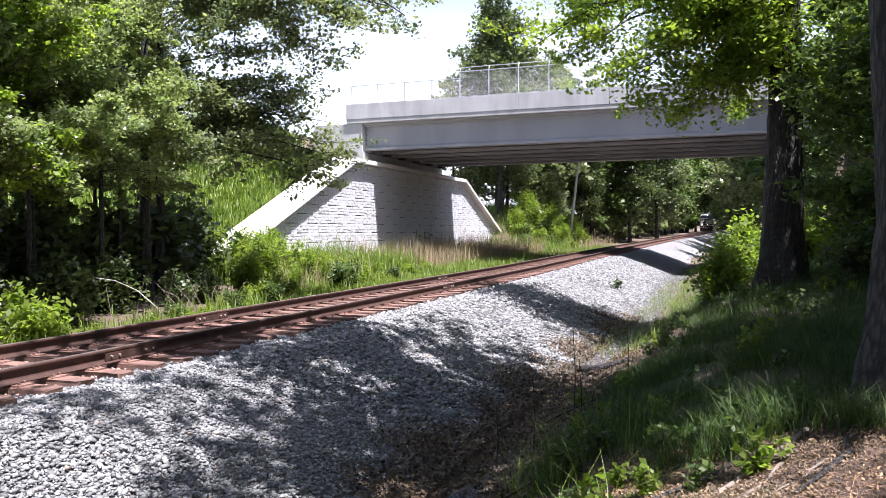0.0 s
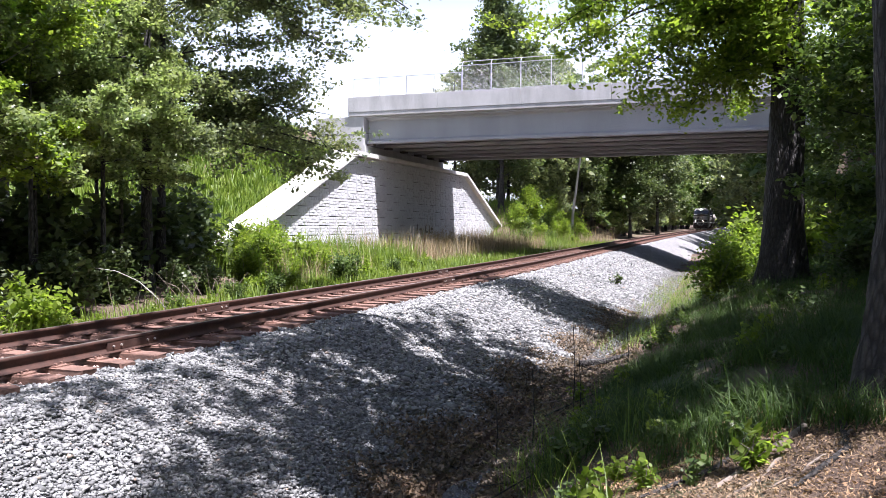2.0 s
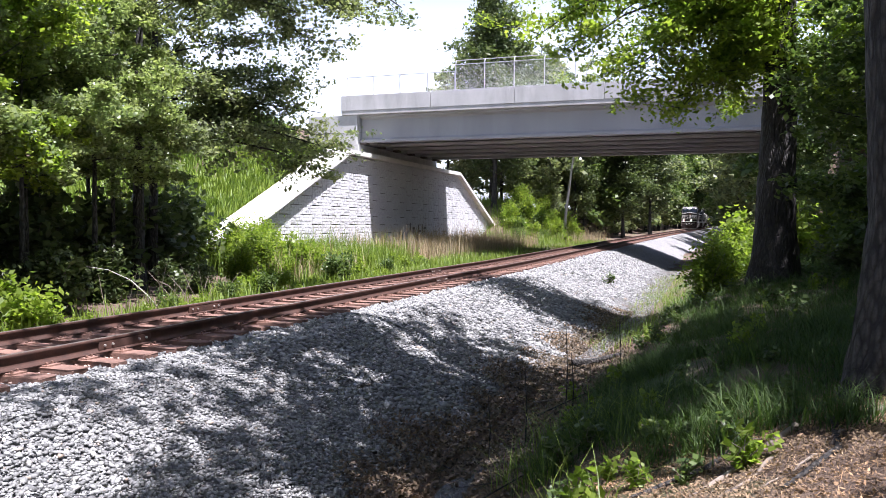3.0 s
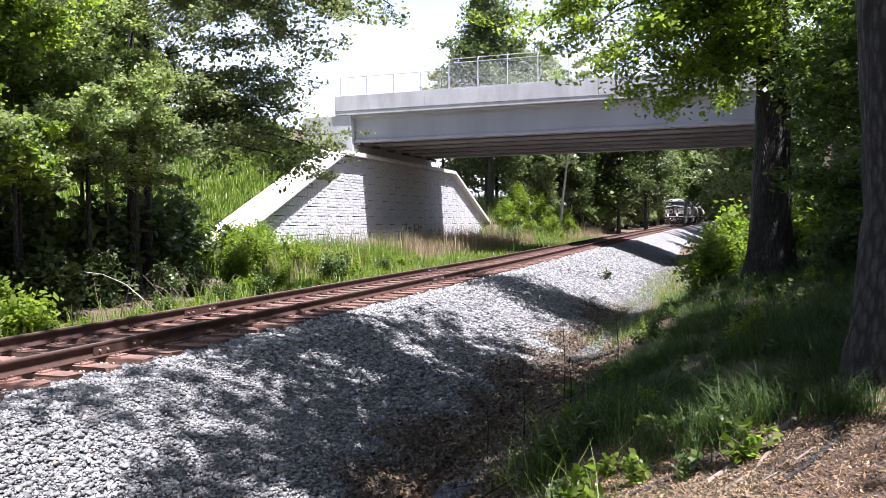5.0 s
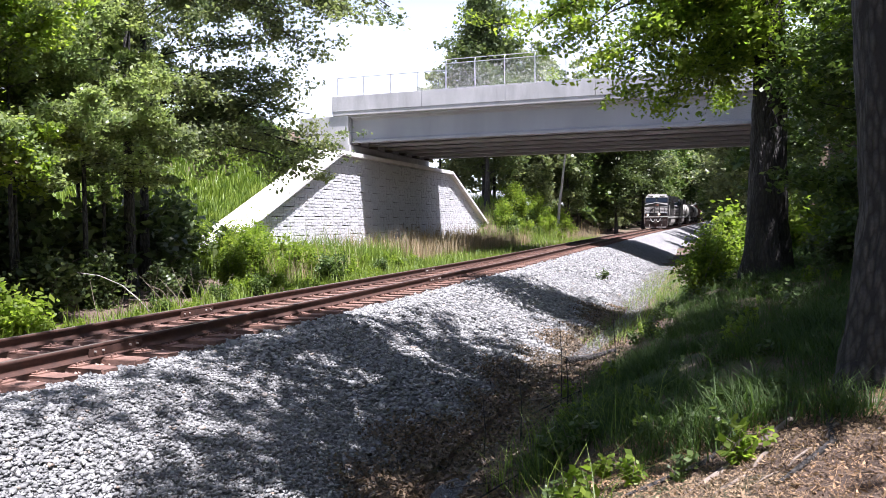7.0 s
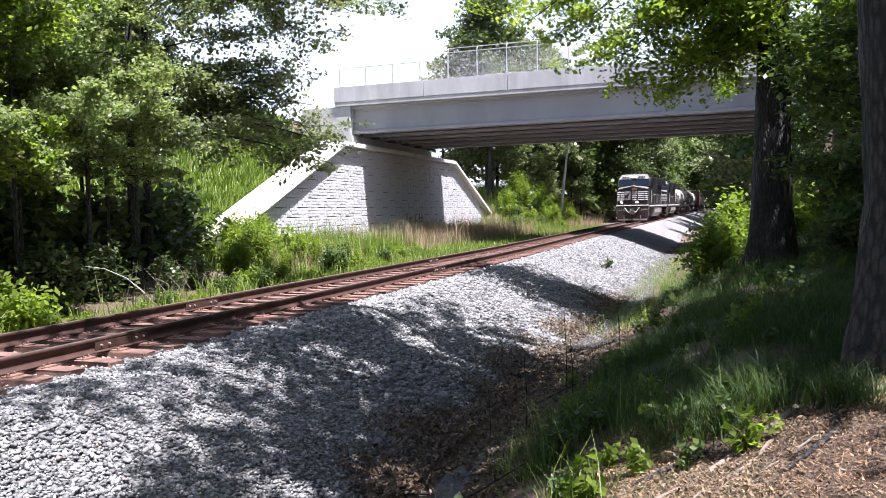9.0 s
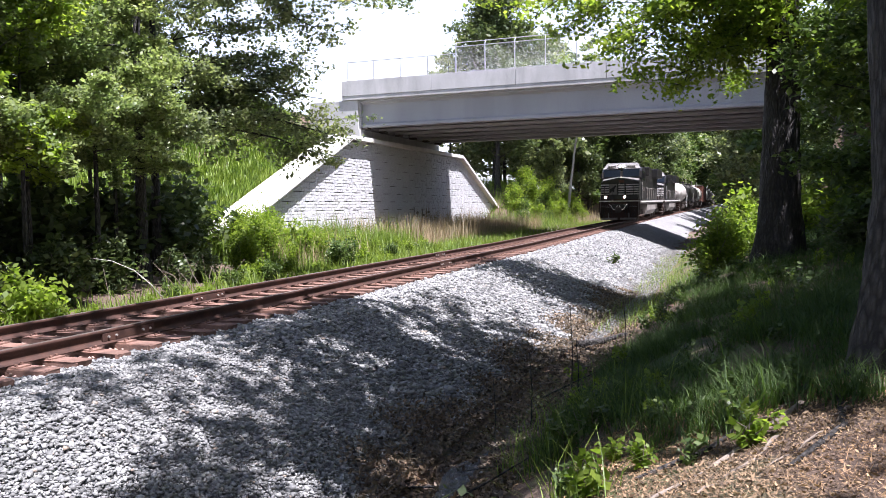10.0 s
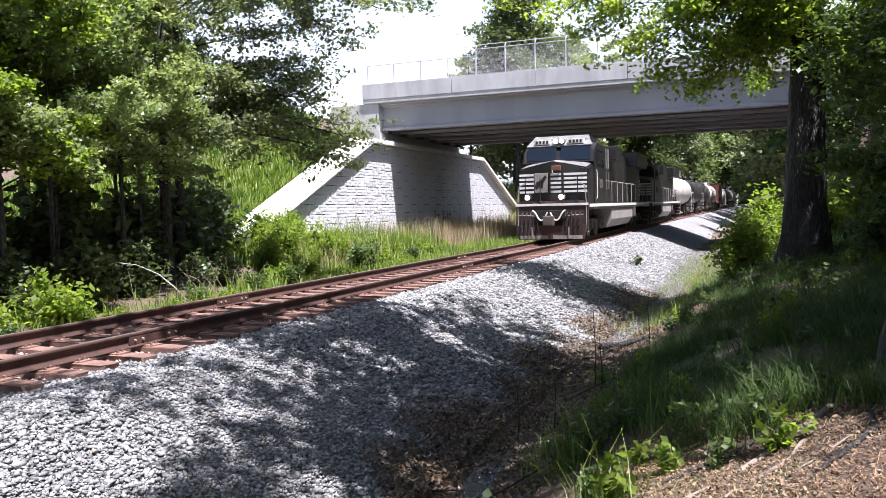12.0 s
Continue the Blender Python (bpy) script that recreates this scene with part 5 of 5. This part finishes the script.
def make_loco(label):
    L = 22.3
    lo = thing("locomotive", label, "locomotive", "vehicles of the train")
    part("underframe", boxes((-1.5, 1.5, 0.75, L - 0.6, 1.3, 1.58), (-0.6, 0.6, 0.3, L - 0.3, 0.95, 1.3), bevel=0.02), M_BLACK, lo)
    part("sill_stripe", boxes((1.502, 1.512, 0.9, L - 0.8, 1.42, 1.55), (-1.512, -1.502, 0.9, L - 0.8, 1.42, 1.55)), M_WHITE, lo, "grimy white sill stripe")
    for yy, sg in ((0.62, 1), (L - 0.62, -1)):
        part("pilot", boxes((-1.5, 1.5, min(yy, yy + sg * 0.14), max(yy, yy + sg * 0.14), 0.62, 1.5), bevel=0.02), M_PILOT, lo, "black pilot plate dusted with rust")
        part("walkway_edge", boxes((-1.5, 1.5, yy - 0.03, yy + 0.03, 1.5, 1.6)), M_WHITE, lo, "white painted walkway edge")
        bm = bmesh.new()
        o = [(-1.45, 0.66), (1.45, 0.66), (1.35, 0.07), (-1.35, 0.07)]
        prism(bm, o, "y", min(yy, yy - sg * 0.22), max(yy, yy - sg * 0.22))
        part("plough", bm, M_PILOT, lo, "grimy dark steel snow plough")
        bm = boxes((-0.16, 0.16, min(yy, yy - sg * 0.62), max(yy, yy - sg * 0.62), 0.72, 1.02), (-0.2, 0.24, min(yy - sg * 0.5, yy - sg * 0.75), max(yy - sg * 0.5, yy - sg * 0.75), 0.66, 1.08), bevel=0.04)
        part("coupler", bm, M_UNDER, lo)
        for s in (-1, 1):
            for q in range(4):
                part("step", boxes((s * 1.28 - 0.17, s * 1.28 + 0.17, min(yy + sg * 0.16, yy + sg * 0.42), max(yy + sg * 0.16, yy + sg * 0.42), 0.35 + 0.3 * q, 0.39 + 0.3 * q)), M_DUSTY, lo)
            bm = tube(bmesh.new(), [(s * 1.42, yy, 0.5), (s * 1.42, yy, 1.6), (s * 1.36, yy + sg * 0.03, 2.35), (s * 1.0, yy + sg * 0.05, 2.55)], 0.02)
            part("grab_rail", bm, M_DUSTY, lo, "pale curved grab rail")
            bm = cyl(bmesh.new(), (s * 0.71 - 0.3 * sg, yy - sg * 0.02, 1.87), (s * 0.71 - 0.3 * sg, yy + sg * 0.2, 1.87), 0.16, seg=16)
            lamp = part("ditch_light", bm, M_PILOT, lo)
            part("lens", cyl(bmesh.new(), (s * 0.71 - 0.3 * sg, yy - sg * 0.035, 1.87), (s * 0.71 - 0.3 * sg, yy - sg * 0.022, 1.87), 0.095, seg=16), M_LAMP if sg > 0 else M_GLASS, lamp, "lit warm white ditch light" if sg > 0 else "")
            part("lamp_bracket", boxes((s * 0.71 - 0.3 * sg - 0.2, s * 0.71 - 0.3 * sg + 0.2, yy - 0.02, yy + 0.06, 1.6, 1.72)), M_PILOT, lo)
            # looped cable beside the coupler, and stanchions with a waist rail across the end
            pts = [(s * (0.06 + 0.62 * q), yy - sg * 0.5, 1.22 - 0.34 * math.sin(math.pi * min(q * 1.25, 1.0)) + 0.3 * max(0, q - 0.7)) for q in (0, 0.15, 0.3, 0.45, 0.6, 0.75, 0.9, 1.0)]
            part("jumper_cable", tube(bmesh.new(), pts, 0.032), M_WHITE, lo, "pale looped jumper cable")
            for x in (0.46, 1.08):
                part("stanchion", tube(bmesh.new(), [(s * x, yy - sg * 0.02, 1.6), (s * x, yy - sg * 0.02, 2.72)], 0.022), M_BLACK, lo)
            for q in range(5):
                x = s * (0.5 + 0.17 * q)
                part("brake_hose", tube(bmesh.new(), [(x, yy - sg * 0.05, 1.22), (x, yy - sg * 0.24, 1.12), (x + s * 0.03, yy - sg * 0.28, 0.72 - 0.03 * q), (x - s * 0.03, yy - sg * 0.3, 0.4)], 0.024), M_TANK, lo)
            part("plough_edge", boxes((min(s * 0.1, s * 1.3), max(s * 0.1, s * 1.3), min(yy - sg * 0.235, yy - sg * 0.222), max(yy - sg * 0.235, yy - sg * 0.222), 0.09, 0.24)), M_DUSTY, lo, "scuffed bright plough edge")
    # wide nose with a ridged top
    bm = bmesh.new()
    v = [bm.verts.new(p) for p in ((-1.42, 0.95, 1.58), (1.42, 0.95, 1.58), (1.42, 0.95, 3.1), (0, 0.88, 3.42), (-1.42, 0.95, 3.1), (-1.46, 2.3, 1.58), (1.46, 2.3, 1.58), (1.46, 2.3, 3.34), (0, 2.3, 3.52), (-1.46, 2.3, 3.34))]
    for f in ((0, 1, 2, 3, 4), (1, 6, 7, 2), (0, 4, 9, 5), (2, 7, 8, 3), (3, 8, 9, 4), (5, 9, 8, 7, 6)):
        bm.faces.new([v[i] for i in f])
    bmesh.ops.recalc_face_normals(bm, faces=bm.faces[:])
    bmesh.ops.bevel(bm, geom=bm.edges[:], offset=0.05, segments=2, affect="EDGES")
    part("nose", bm, M_BLACK, lo, "glossy black wide nose", smooth=False)
    for x0, x1 in ((-1.41, -0.80), (0.46, 1.41)):
        for q in range(5):
            z = 2.06 + q * 0.185
            part("stripe", boxes((x0, x1, 0.895, 0.915, z, z + 0.095)), M_WHITE, lo, "white nose stripe")
    part("emblem", boxes((-0.76, -0.2, 0.872, 0.89, 2.08, 2.92), bevel=0.008), M_DUSTY, lo, "grey emblem panel")
    bm = prism(bmesh.new(), [(-0.70, 2.2), (-0.55, 2.34), (-0.42, 2.24), (-0.38, 2.5), (-0.24, 2.74), (-0.32, 2.82), (-0.46, 2.64), (-0.7, 2.52), (-0.74, 2.36)], "y", 0.866, 0.871)
    part("emblem_mark", bm, M_BLACK, lo, "dark emblem shape")
    door = part("nose_door", boxes((-0.14, 0.40, 0.872, 0.9, 1.75, 2.95), bevel=0.01), M_BLACK, lo, "black nose door with white stripes")
    for q in range(5):
        part("stripe", boxes((-0.08, 0.36, 0.862, 0.870, 2.06 + q * 0.185, 2.155 + q * 0.185)), M_WHITE, door)
    part("nose_lamp_box", boxes((-0.05, 0.36, 0.80, 0.9, 3.0, 3.22), bevel=0.03), M_BROWN, lo)
    part("nose_hose", tube(bmesh.new(), [(0.0, 0.79, 3.0), (0.06, 0.76, 2.86), (0.2, 0.75, 2.82), (0.32, 0.76, 2.9)], 0.022), M_DUSTY, lo)
    part("walkway_plate", boxes((-1.48, 1.48, 0.64, 0.93, 1.602, 1.7), bevel=0.01), M_PILOT, lo, "rust-dusted front walkway")
    # cab
    bm = bmesh.new()
    o = [(2.15, 1.58), (4.9, 1.58), (4.9, 4.45), (2.75, 4.62), (2.2, 4.28), (1.95, 3.42), (2.15, 3.3)]
    prism(bm, o, "x", -1.5, 1.5)
    tops = [e for e in bm.edges if all(abs(abs(w.co.x) - 1.5) < 1e-4 and w.co.z > 4.2 for w in e.verts)]
    bmesh.ops.bevel(bm, geom=tops, offset=0.32, segments=3, affect="EDGES")
    part("cab", bm, M_BLACK, lo, "black wide cab with a sloped brow")
    for x0, x1 in ((-1.34, -0.1), (0.1, 1.34)):
        bm = bmesh.new()
        q = [bm.verts.new(p) for p in ((x0, 1.985, 3.5), (x1, 1.985, 3.5), (x1, 2.165, 4.12), (x0, 2.165, 4.12), (x0, 1.96, 3.51), (x1, 1.96, 3.51), (x1, 2.14, 4.13), (x0, 2.14, 4.13))]
        for f in ((4, 5, 6, 7), (0, 3, 2, 1), (0, 1, 5, 4), (1, 2, 6, 5), (2, 3, 7, 6), (3, 0, 4, 7)):
            bm.faces.new([q[i] for i in f])
        part("windscreen", bm, M_GLASS, lo, "dark reflective windscreen pane")
    for s in (-1, 1):
        for y0, y1 in ((2.7, 3.35), (3.5, 4.3)):
            part("side_window", boxes((min(s * 1.495, s * 1.512), max(s * 1.495, s * 1.512), y0, y1, 3.2, 3.95)), M_GLASS, lo)
        board = part("number_board", boxes((s * 0.72 - 0.34, s * 0.72 + 0.34, 2.14, 2.36, 4.24, 4.44), bevel=0.01), M_WHITE, lo, "number board with dark bars")
        for q in range(4):
            part("bar", boxes((s * 0.72 - 0.28 + q * 0.15, s * 0.72 - 0.19 + q * 0.15, 2.128, 2.137, 4.275, 4.405)), M_BLACK, board)
        hl = part("headlight", cyl(bmesh.new(), (s * 0.13, 2.10, 4.36), (s * 0.13, 2.5, 4.36), 0.12, seg=16), M_BLACK, lo)
        part("lens", cyl(bmesh.new(), (s * 0.13, 2.085, 4.36), (s * 0.13, 2.098, 4.36), 0.085, seg=16), M_LAMP, hl, "lit warm white headlight")
    # brow over the windscreen and nose lid, sun glint painted as pale grey; pilot fittings
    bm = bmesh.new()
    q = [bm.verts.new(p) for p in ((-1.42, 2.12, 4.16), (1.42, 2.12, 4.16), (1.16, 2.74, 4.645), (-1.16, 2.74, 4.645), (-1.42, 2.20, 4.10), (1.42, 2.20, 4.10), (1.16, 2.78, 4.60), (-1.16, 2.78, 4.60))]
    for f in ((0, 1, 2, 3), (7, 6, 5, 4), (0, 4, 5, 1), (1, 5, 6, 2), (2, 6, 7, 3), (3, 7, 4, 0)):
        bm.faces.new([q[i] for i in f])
    part("brow", bm, M_BROW, lo, "sloping cab brow painted pale for sun glint")
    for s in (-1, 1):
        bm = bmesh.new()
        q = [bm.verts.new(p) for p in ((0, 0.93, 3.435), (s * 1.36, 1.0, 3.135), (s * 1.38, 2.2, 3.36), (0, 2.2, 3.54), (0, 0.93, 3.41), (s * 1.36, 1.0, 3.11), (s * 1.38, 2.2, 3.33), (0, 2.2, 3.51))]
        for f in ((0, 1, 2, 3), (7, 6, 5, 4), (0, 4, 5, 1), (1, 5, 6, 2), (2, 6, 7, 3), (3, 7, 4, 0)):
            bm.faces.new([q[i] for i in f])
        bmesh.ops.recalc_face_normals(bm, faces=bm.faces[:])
        part("nose_lid", bm, M_BROW, lo, "sloping nose top painted pale for sun glint")
        part("nose_rail", tube(bmesh.new(), [(s * 0.48, 0.7, 1.6), (s * 0.48, 0.7, 2.62), (s * 0.48, 0.93, 2.66)], 0.02), M_BLACK, lo)
        part("plough_rib", boxes((s * 0.75 - 0.03, s * 0.75 + 0.03, 0.34, 0.40, 0.15, 0.6)), M_DUSTY, lo)
        part("mirror", boxes((min(s * 1.52, s * 1.68), max(s * 1.52, s * 1.68), 2.6, 2.64, 3.4, 3.8)), M_BLACK, lo)
        for q in range(9):
            part("louvre", boxes((min(s * 1.1, s * 1.15), max(s * 1.1, s * 1.15), 5.1 + q * 0.33, 5.22 + q * 0.33, 3.3, 4.3)), M_DUSTY if q % 2 == 0 else M_BLACK, lo)
        for q in range(6):
            part("side_louvre", boxes((min(s * 1.252, s * 1.275), max(s * 1.252, s * 1.275), 5.2 + q * 0.36, 5.42 + q * 0.36, 2.25, 3.1)), M_UNDER if q % 2 else M_BLACK, lo)
        part("cab_vent", boxes((min(s * 1.502, s * 1.53), max(s * 1.502, s * 1.53), 3.2, 3.9, 2.25, 2.65)), M_UNDER, lo)
        part("cab_grab", tube(bmesh.new(), [(s * 1.52, 2.35, 1.75), (s * 1.56, 2.36, 1.8), (s * 1.56, 2.36, 3.0), (s * 1.52, 2.35, 3.05)], 0.018), M_WHITE, lo)
    part("uncoupling_lever", tube(bmesh.new(), [(-1.35, 0.5, 1.12), (-0.3, 0.45, 1.05), (0.3, 0.45, 1.05), (1.35, 0.5, 1.12)], 0.018), M_DUSTY, lo)
    part("roof_horn", boxes((-0.25, 0.25, 3.4, 3.9, 4.56, 4.72), bevel=0.03), M_BLACK, lo)
    # long hood and its boxes
    part("hood", boxes((-0.98, 0.98, 4.9, 20.9, 1.58, 4.3), bevel=0.06), M_BLACK, lo)
    part("blower_box", boxes((-1.25, 1.25, 4.95, 7.6, 1.6, 3.2), (-1.1, 1.1, 4.95, 8.2, 3.2, 4.42), bevel=0.04), M_BLACK, lo)
    part("brake_grille", boxes((-1.46, 1.46, 8.3, 10.2, 3.75, 4.5), bevel=0.05), M_BLACK, lo)
    part("radiator", boxes((-1.5, 1.5, 15.8, 20.6, 3.75, 4.62), bevel=0.06), M_BLACK, lo, "overhanging radiator housing")
    part("exhaust_stack", boxes((-0.4, 0.4, 12.2, 13.1, 4.3, 4.72), bevel=0.03), M_UNDER, lo)
    for k in range(11):
        y = 10.6 + k * 0.9
        if y < 20.2:
            for s in (-1, 1):
                part("hood_door", boxes((min(s * 0.975, s * 1.0), max(s * 0.975, s * 1.0), y, y + 0.82, 1.8, 3.55), bevel=0.006), M_BLACK, lo)
    for s in (-1, 1):
        bm = bmesh.new()
        for k in range(10):
            rail_post(bm, s * 1.44, 5.2 + k * 1.68, 1.58, 1.05)
        cyl(bm, (s * 1.44, 5.2, 2.63), (s * 1.44, 20.4, 2.63), 0.02, seg=6)
        part("handrail", bm, M_DUSTY, lo)
        part("battery_box", boxes((min(s * 1.0, s * 1.48), max(s * 1.0, s * 1.48), 14.1, 15.2, 0.75, 1.28), bevel=0.02), M_UNDER, lo)
        for q in range(4):
            part("side_stripe", boxes((min(s * 0.98, s * 1.006), max(s * 0.98, s * 1.006), 20.2, 20.86, 2.0 + q * 0.3, 2.12 + q * 0.3)), M_WHITE, lo, "white stripe at the hood's end")
    o = [(-1.45, 0.75), (-1.2, 0.35), (1.2, 0.35), (1.45, 0.75), (1.45, 1.28), (-1.45, 1.28)]
    part("fuel_tank", prism(bmesh.new(), o, "y", 6.7, 13.9), M_DUSTY, lo, "dusty grey fuel tank")
    truck(lo, 4.2, 3, 3.7)
    truck(lo, 17.8, 3, 3.7)
    lo.scale = (1.05, 1.05, 1.0)
    return lo, L * 1.05


def make_tank_car(label, shell, band=None, L=15.5):
    car = thing("tank_car", label, "tank car", "vehicles of the train")
    bm = bmesh.new()
    r, zc = 1.48, 2.62
    prof = [(0.9, 0.02), (0.95, 0.55), (1.1, 1.0), (1.4, 1.32), (1.8, 1.46), (2.2, r)]
    prof = prof + [(L - a, b) for a, b in prof[::-1]]
    rings = [[bm.verts.new((b * math.cos(t), a, zc + b * math.sin(t))) for t in [k * math.tau / 28 for k in range(28)]] for a, b in prof]
    for p, q in zip(rings[:-1], rings[1:]):
        for k in range(28):
            bm.faces.new((p[k], p[(k + 1) % 28], q[(k + 1) % 28], q[k]))
    bm.faces.new(rings[0][::-1])
    bm.faces.new(rings[-1])
    bmesh.ops.recalc_face_normals(bm, faces=bm.faces[:])
    part("tank", bm, shell, car, smooth=True)
    for yb in (L * 0.3, L * 0.5, L * 0.7):
        bm = bmesh.new()
        cyl(bm, (0, yb - 0.06, zc), (0, yb + 0.06, zc), r + 0.012, seg=28, caps=False)
        part("band", bm, band or shell, car)
    part("dome", cyl(bmesh.new(), (0, L / 2, zc + r - 0.05), (0, L / 2, zc + r + 0.4), 0.42, seg=18), shell, car)
    bm = boxes((-0.75, 0.75, L / 2 - 1.4, L / 2 + 1.4, zc + r + 0.02, zc + r + 0.06))
    for sx in (-0.72, 0.72):
        for sy in (-1.35, 0, 1.35):
            rail_post(bm, sx, L / 2 + sy, zc + r + 0.05, 0.75)
        cyl(bm, (sx, L / 2 - 1.35, zc + r + 0.8), (sx, L / 2 + 1.35, zc + r + 0.8), 0.02, seg=6)
    part("platform", bm, M_DUSTY, car)
    part("underframe", boxes((-0.35, 0.35, 0.15, L - 0.15, 0.95, 1.22), (-1.4, 1.4, 0.9, 1.15, 1.0, 1.3), (-1.4, 1.4, L - 1.15, L - 0.9, 1.0, 1.3), (-0.9, 0.9, 2.0, 2.5, 1.0, 1.5), (-0.9, 0.9, L - 2.5, L - 2.0, 1.0, 1.5), bevel=0.02), M_UNDER, car)
    for y in (0.98, L - 0.98):
        bm = bmesh.new()
        for s in (-1, 1):
            rail_post(bm, s * 1.4, y, 0.5, 2.1)
        cyl(bm, (-1.4, y, 2.55), (1.4, y, 2.55), 0.02, seg=6)
        part("end_rail", bm, M_WHITE, car)
    truck(car, 2.2, 2, 1.8)
    truck(car, L - 2.2, 2, 1.8)
    return car, L


def make_box_car(label, mat, L=16.5):
    car = thing("box_car", label, "freight car", "vehicles of the train")
    part("body", boxes((-1.5, 1.5, 0.5, L - 0.5, 1.1, 4.5), bevel=0.04), mat, car)
    part("roof", prism(bmesh.new(), [(-1.53, 4.5), (1.53, 4.5), (0, 4.68)], "y", 0.45, L - 0.45), M_DUSTY, car)
    for s in (-1, 1):
        for k in range(16):
            y = 0.9 + k * (L - 1.8) / 15
            part("rib", boxes((min(s * 1.5, s * 1.55), max(s * 1.5, s * 1.55), y - 0.05, y + 0.05, 1.15, 4.4)), mat, car)
        part("sliding_door", boxes((min(s * 1.5, s * 1.6), max(s * 1.5, s * 1.6), L / 2 - 1.6, L / 2 + 1.6, 1.2, 4.3), bevel=0.01), mat, car)
    part("underframe", boxes((-0.35, 0.35, 0.1, L - 0.1, 0.9, 1.1)), M_UNDER, car)
    truck(car, 2.3, 2, 1.8)
    truck(car, L - 2.3, 2, 1.8)
    return car, L


TRAIN, LEAD = [], []
PACE = 15.0


def build_train():
    lead, L = make_loco("black wide-cab diesel locomotive with white nose stripes, lights on")
    TRAIN.append((lead, 0.0, L))
    LEAD.append(lead)
    y = L + 0.2
    second = copy_thing(lead, Matrix())
    second["label"] = "second black diesel locomotive coupled behind the first"
    for o in second.children_recursive:
        if o.name.startswith("lens"):
            o.data = o.data.copy()
            o.data.materials[0] = M_GLASS
            o["label"] = "unlit lamp lens"
    TRAIN.append((second, y, L))
    y += L + 0.2
    kinds = [make_tank_car("grimy white tank car with domed ends", M_CREAM), make_tank_car("black tank car with a pale band", M_TANK, M_CREAM), None, make_box_car("brown ribbed steel boxcar", M_BROWN)]
    white, black, box_ = kinds[0], kinds[1], kinds[3]
    used = set()
    for k in (white, black, black, white, box_, white, black, black, white, black):
        ob, Lc = k
        if id(ob) in used:
            ob = copy_thing(ob, Matrix())
        used.add(id(ob))
        TRAIN.append((ob, y, Lc))
        y += Lc + 0.2


def motions():
    """The train rolls along the track towards the bridge at a steady pace."""
    for ob, start, L in TRAIN:
        rows = []
        for k in range(25):
            t = k * 0.5
            y0 = 32.1 + PACE * (12.0 - t) + start
            y1 = y0 + L
            x0, x1, z0, z1 = float(track_x(y0 + 3)), float(track_x(y1 - 3)), float(track_z(y0 + 3)), float(track_z(y1 - 3))
            slope = (z1 - z0) / (L - 6)
            turn = math.degrees(math.atan2(-(x1 - x0), L - 6))
            rows.append((t, pose(x0 - 3 * (x1 - x0) / (L - 6), y0, z0 - 3 * slope, math.degrees(math.atan(slope)), 0, turn)))
        walk(ob, rows)
        if ob in LEAD:
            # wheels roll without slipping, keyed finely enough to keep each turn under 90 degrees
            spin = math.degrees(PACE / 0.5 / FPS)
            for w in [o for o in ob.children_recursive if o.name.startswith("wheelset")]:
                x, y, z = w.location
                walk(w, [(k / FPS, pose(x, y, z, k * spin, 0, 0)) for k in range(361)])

# ---------------------------------------------------------------- the place
build_ground()
build_ballast()
build_bridge()
build_fence()
build_woods()
build_big_trees()
build_shrubs()
build_ground_cover()
build_debris()
build_train()
build_track()
build_abutment(WALL_X, 1)
motions()
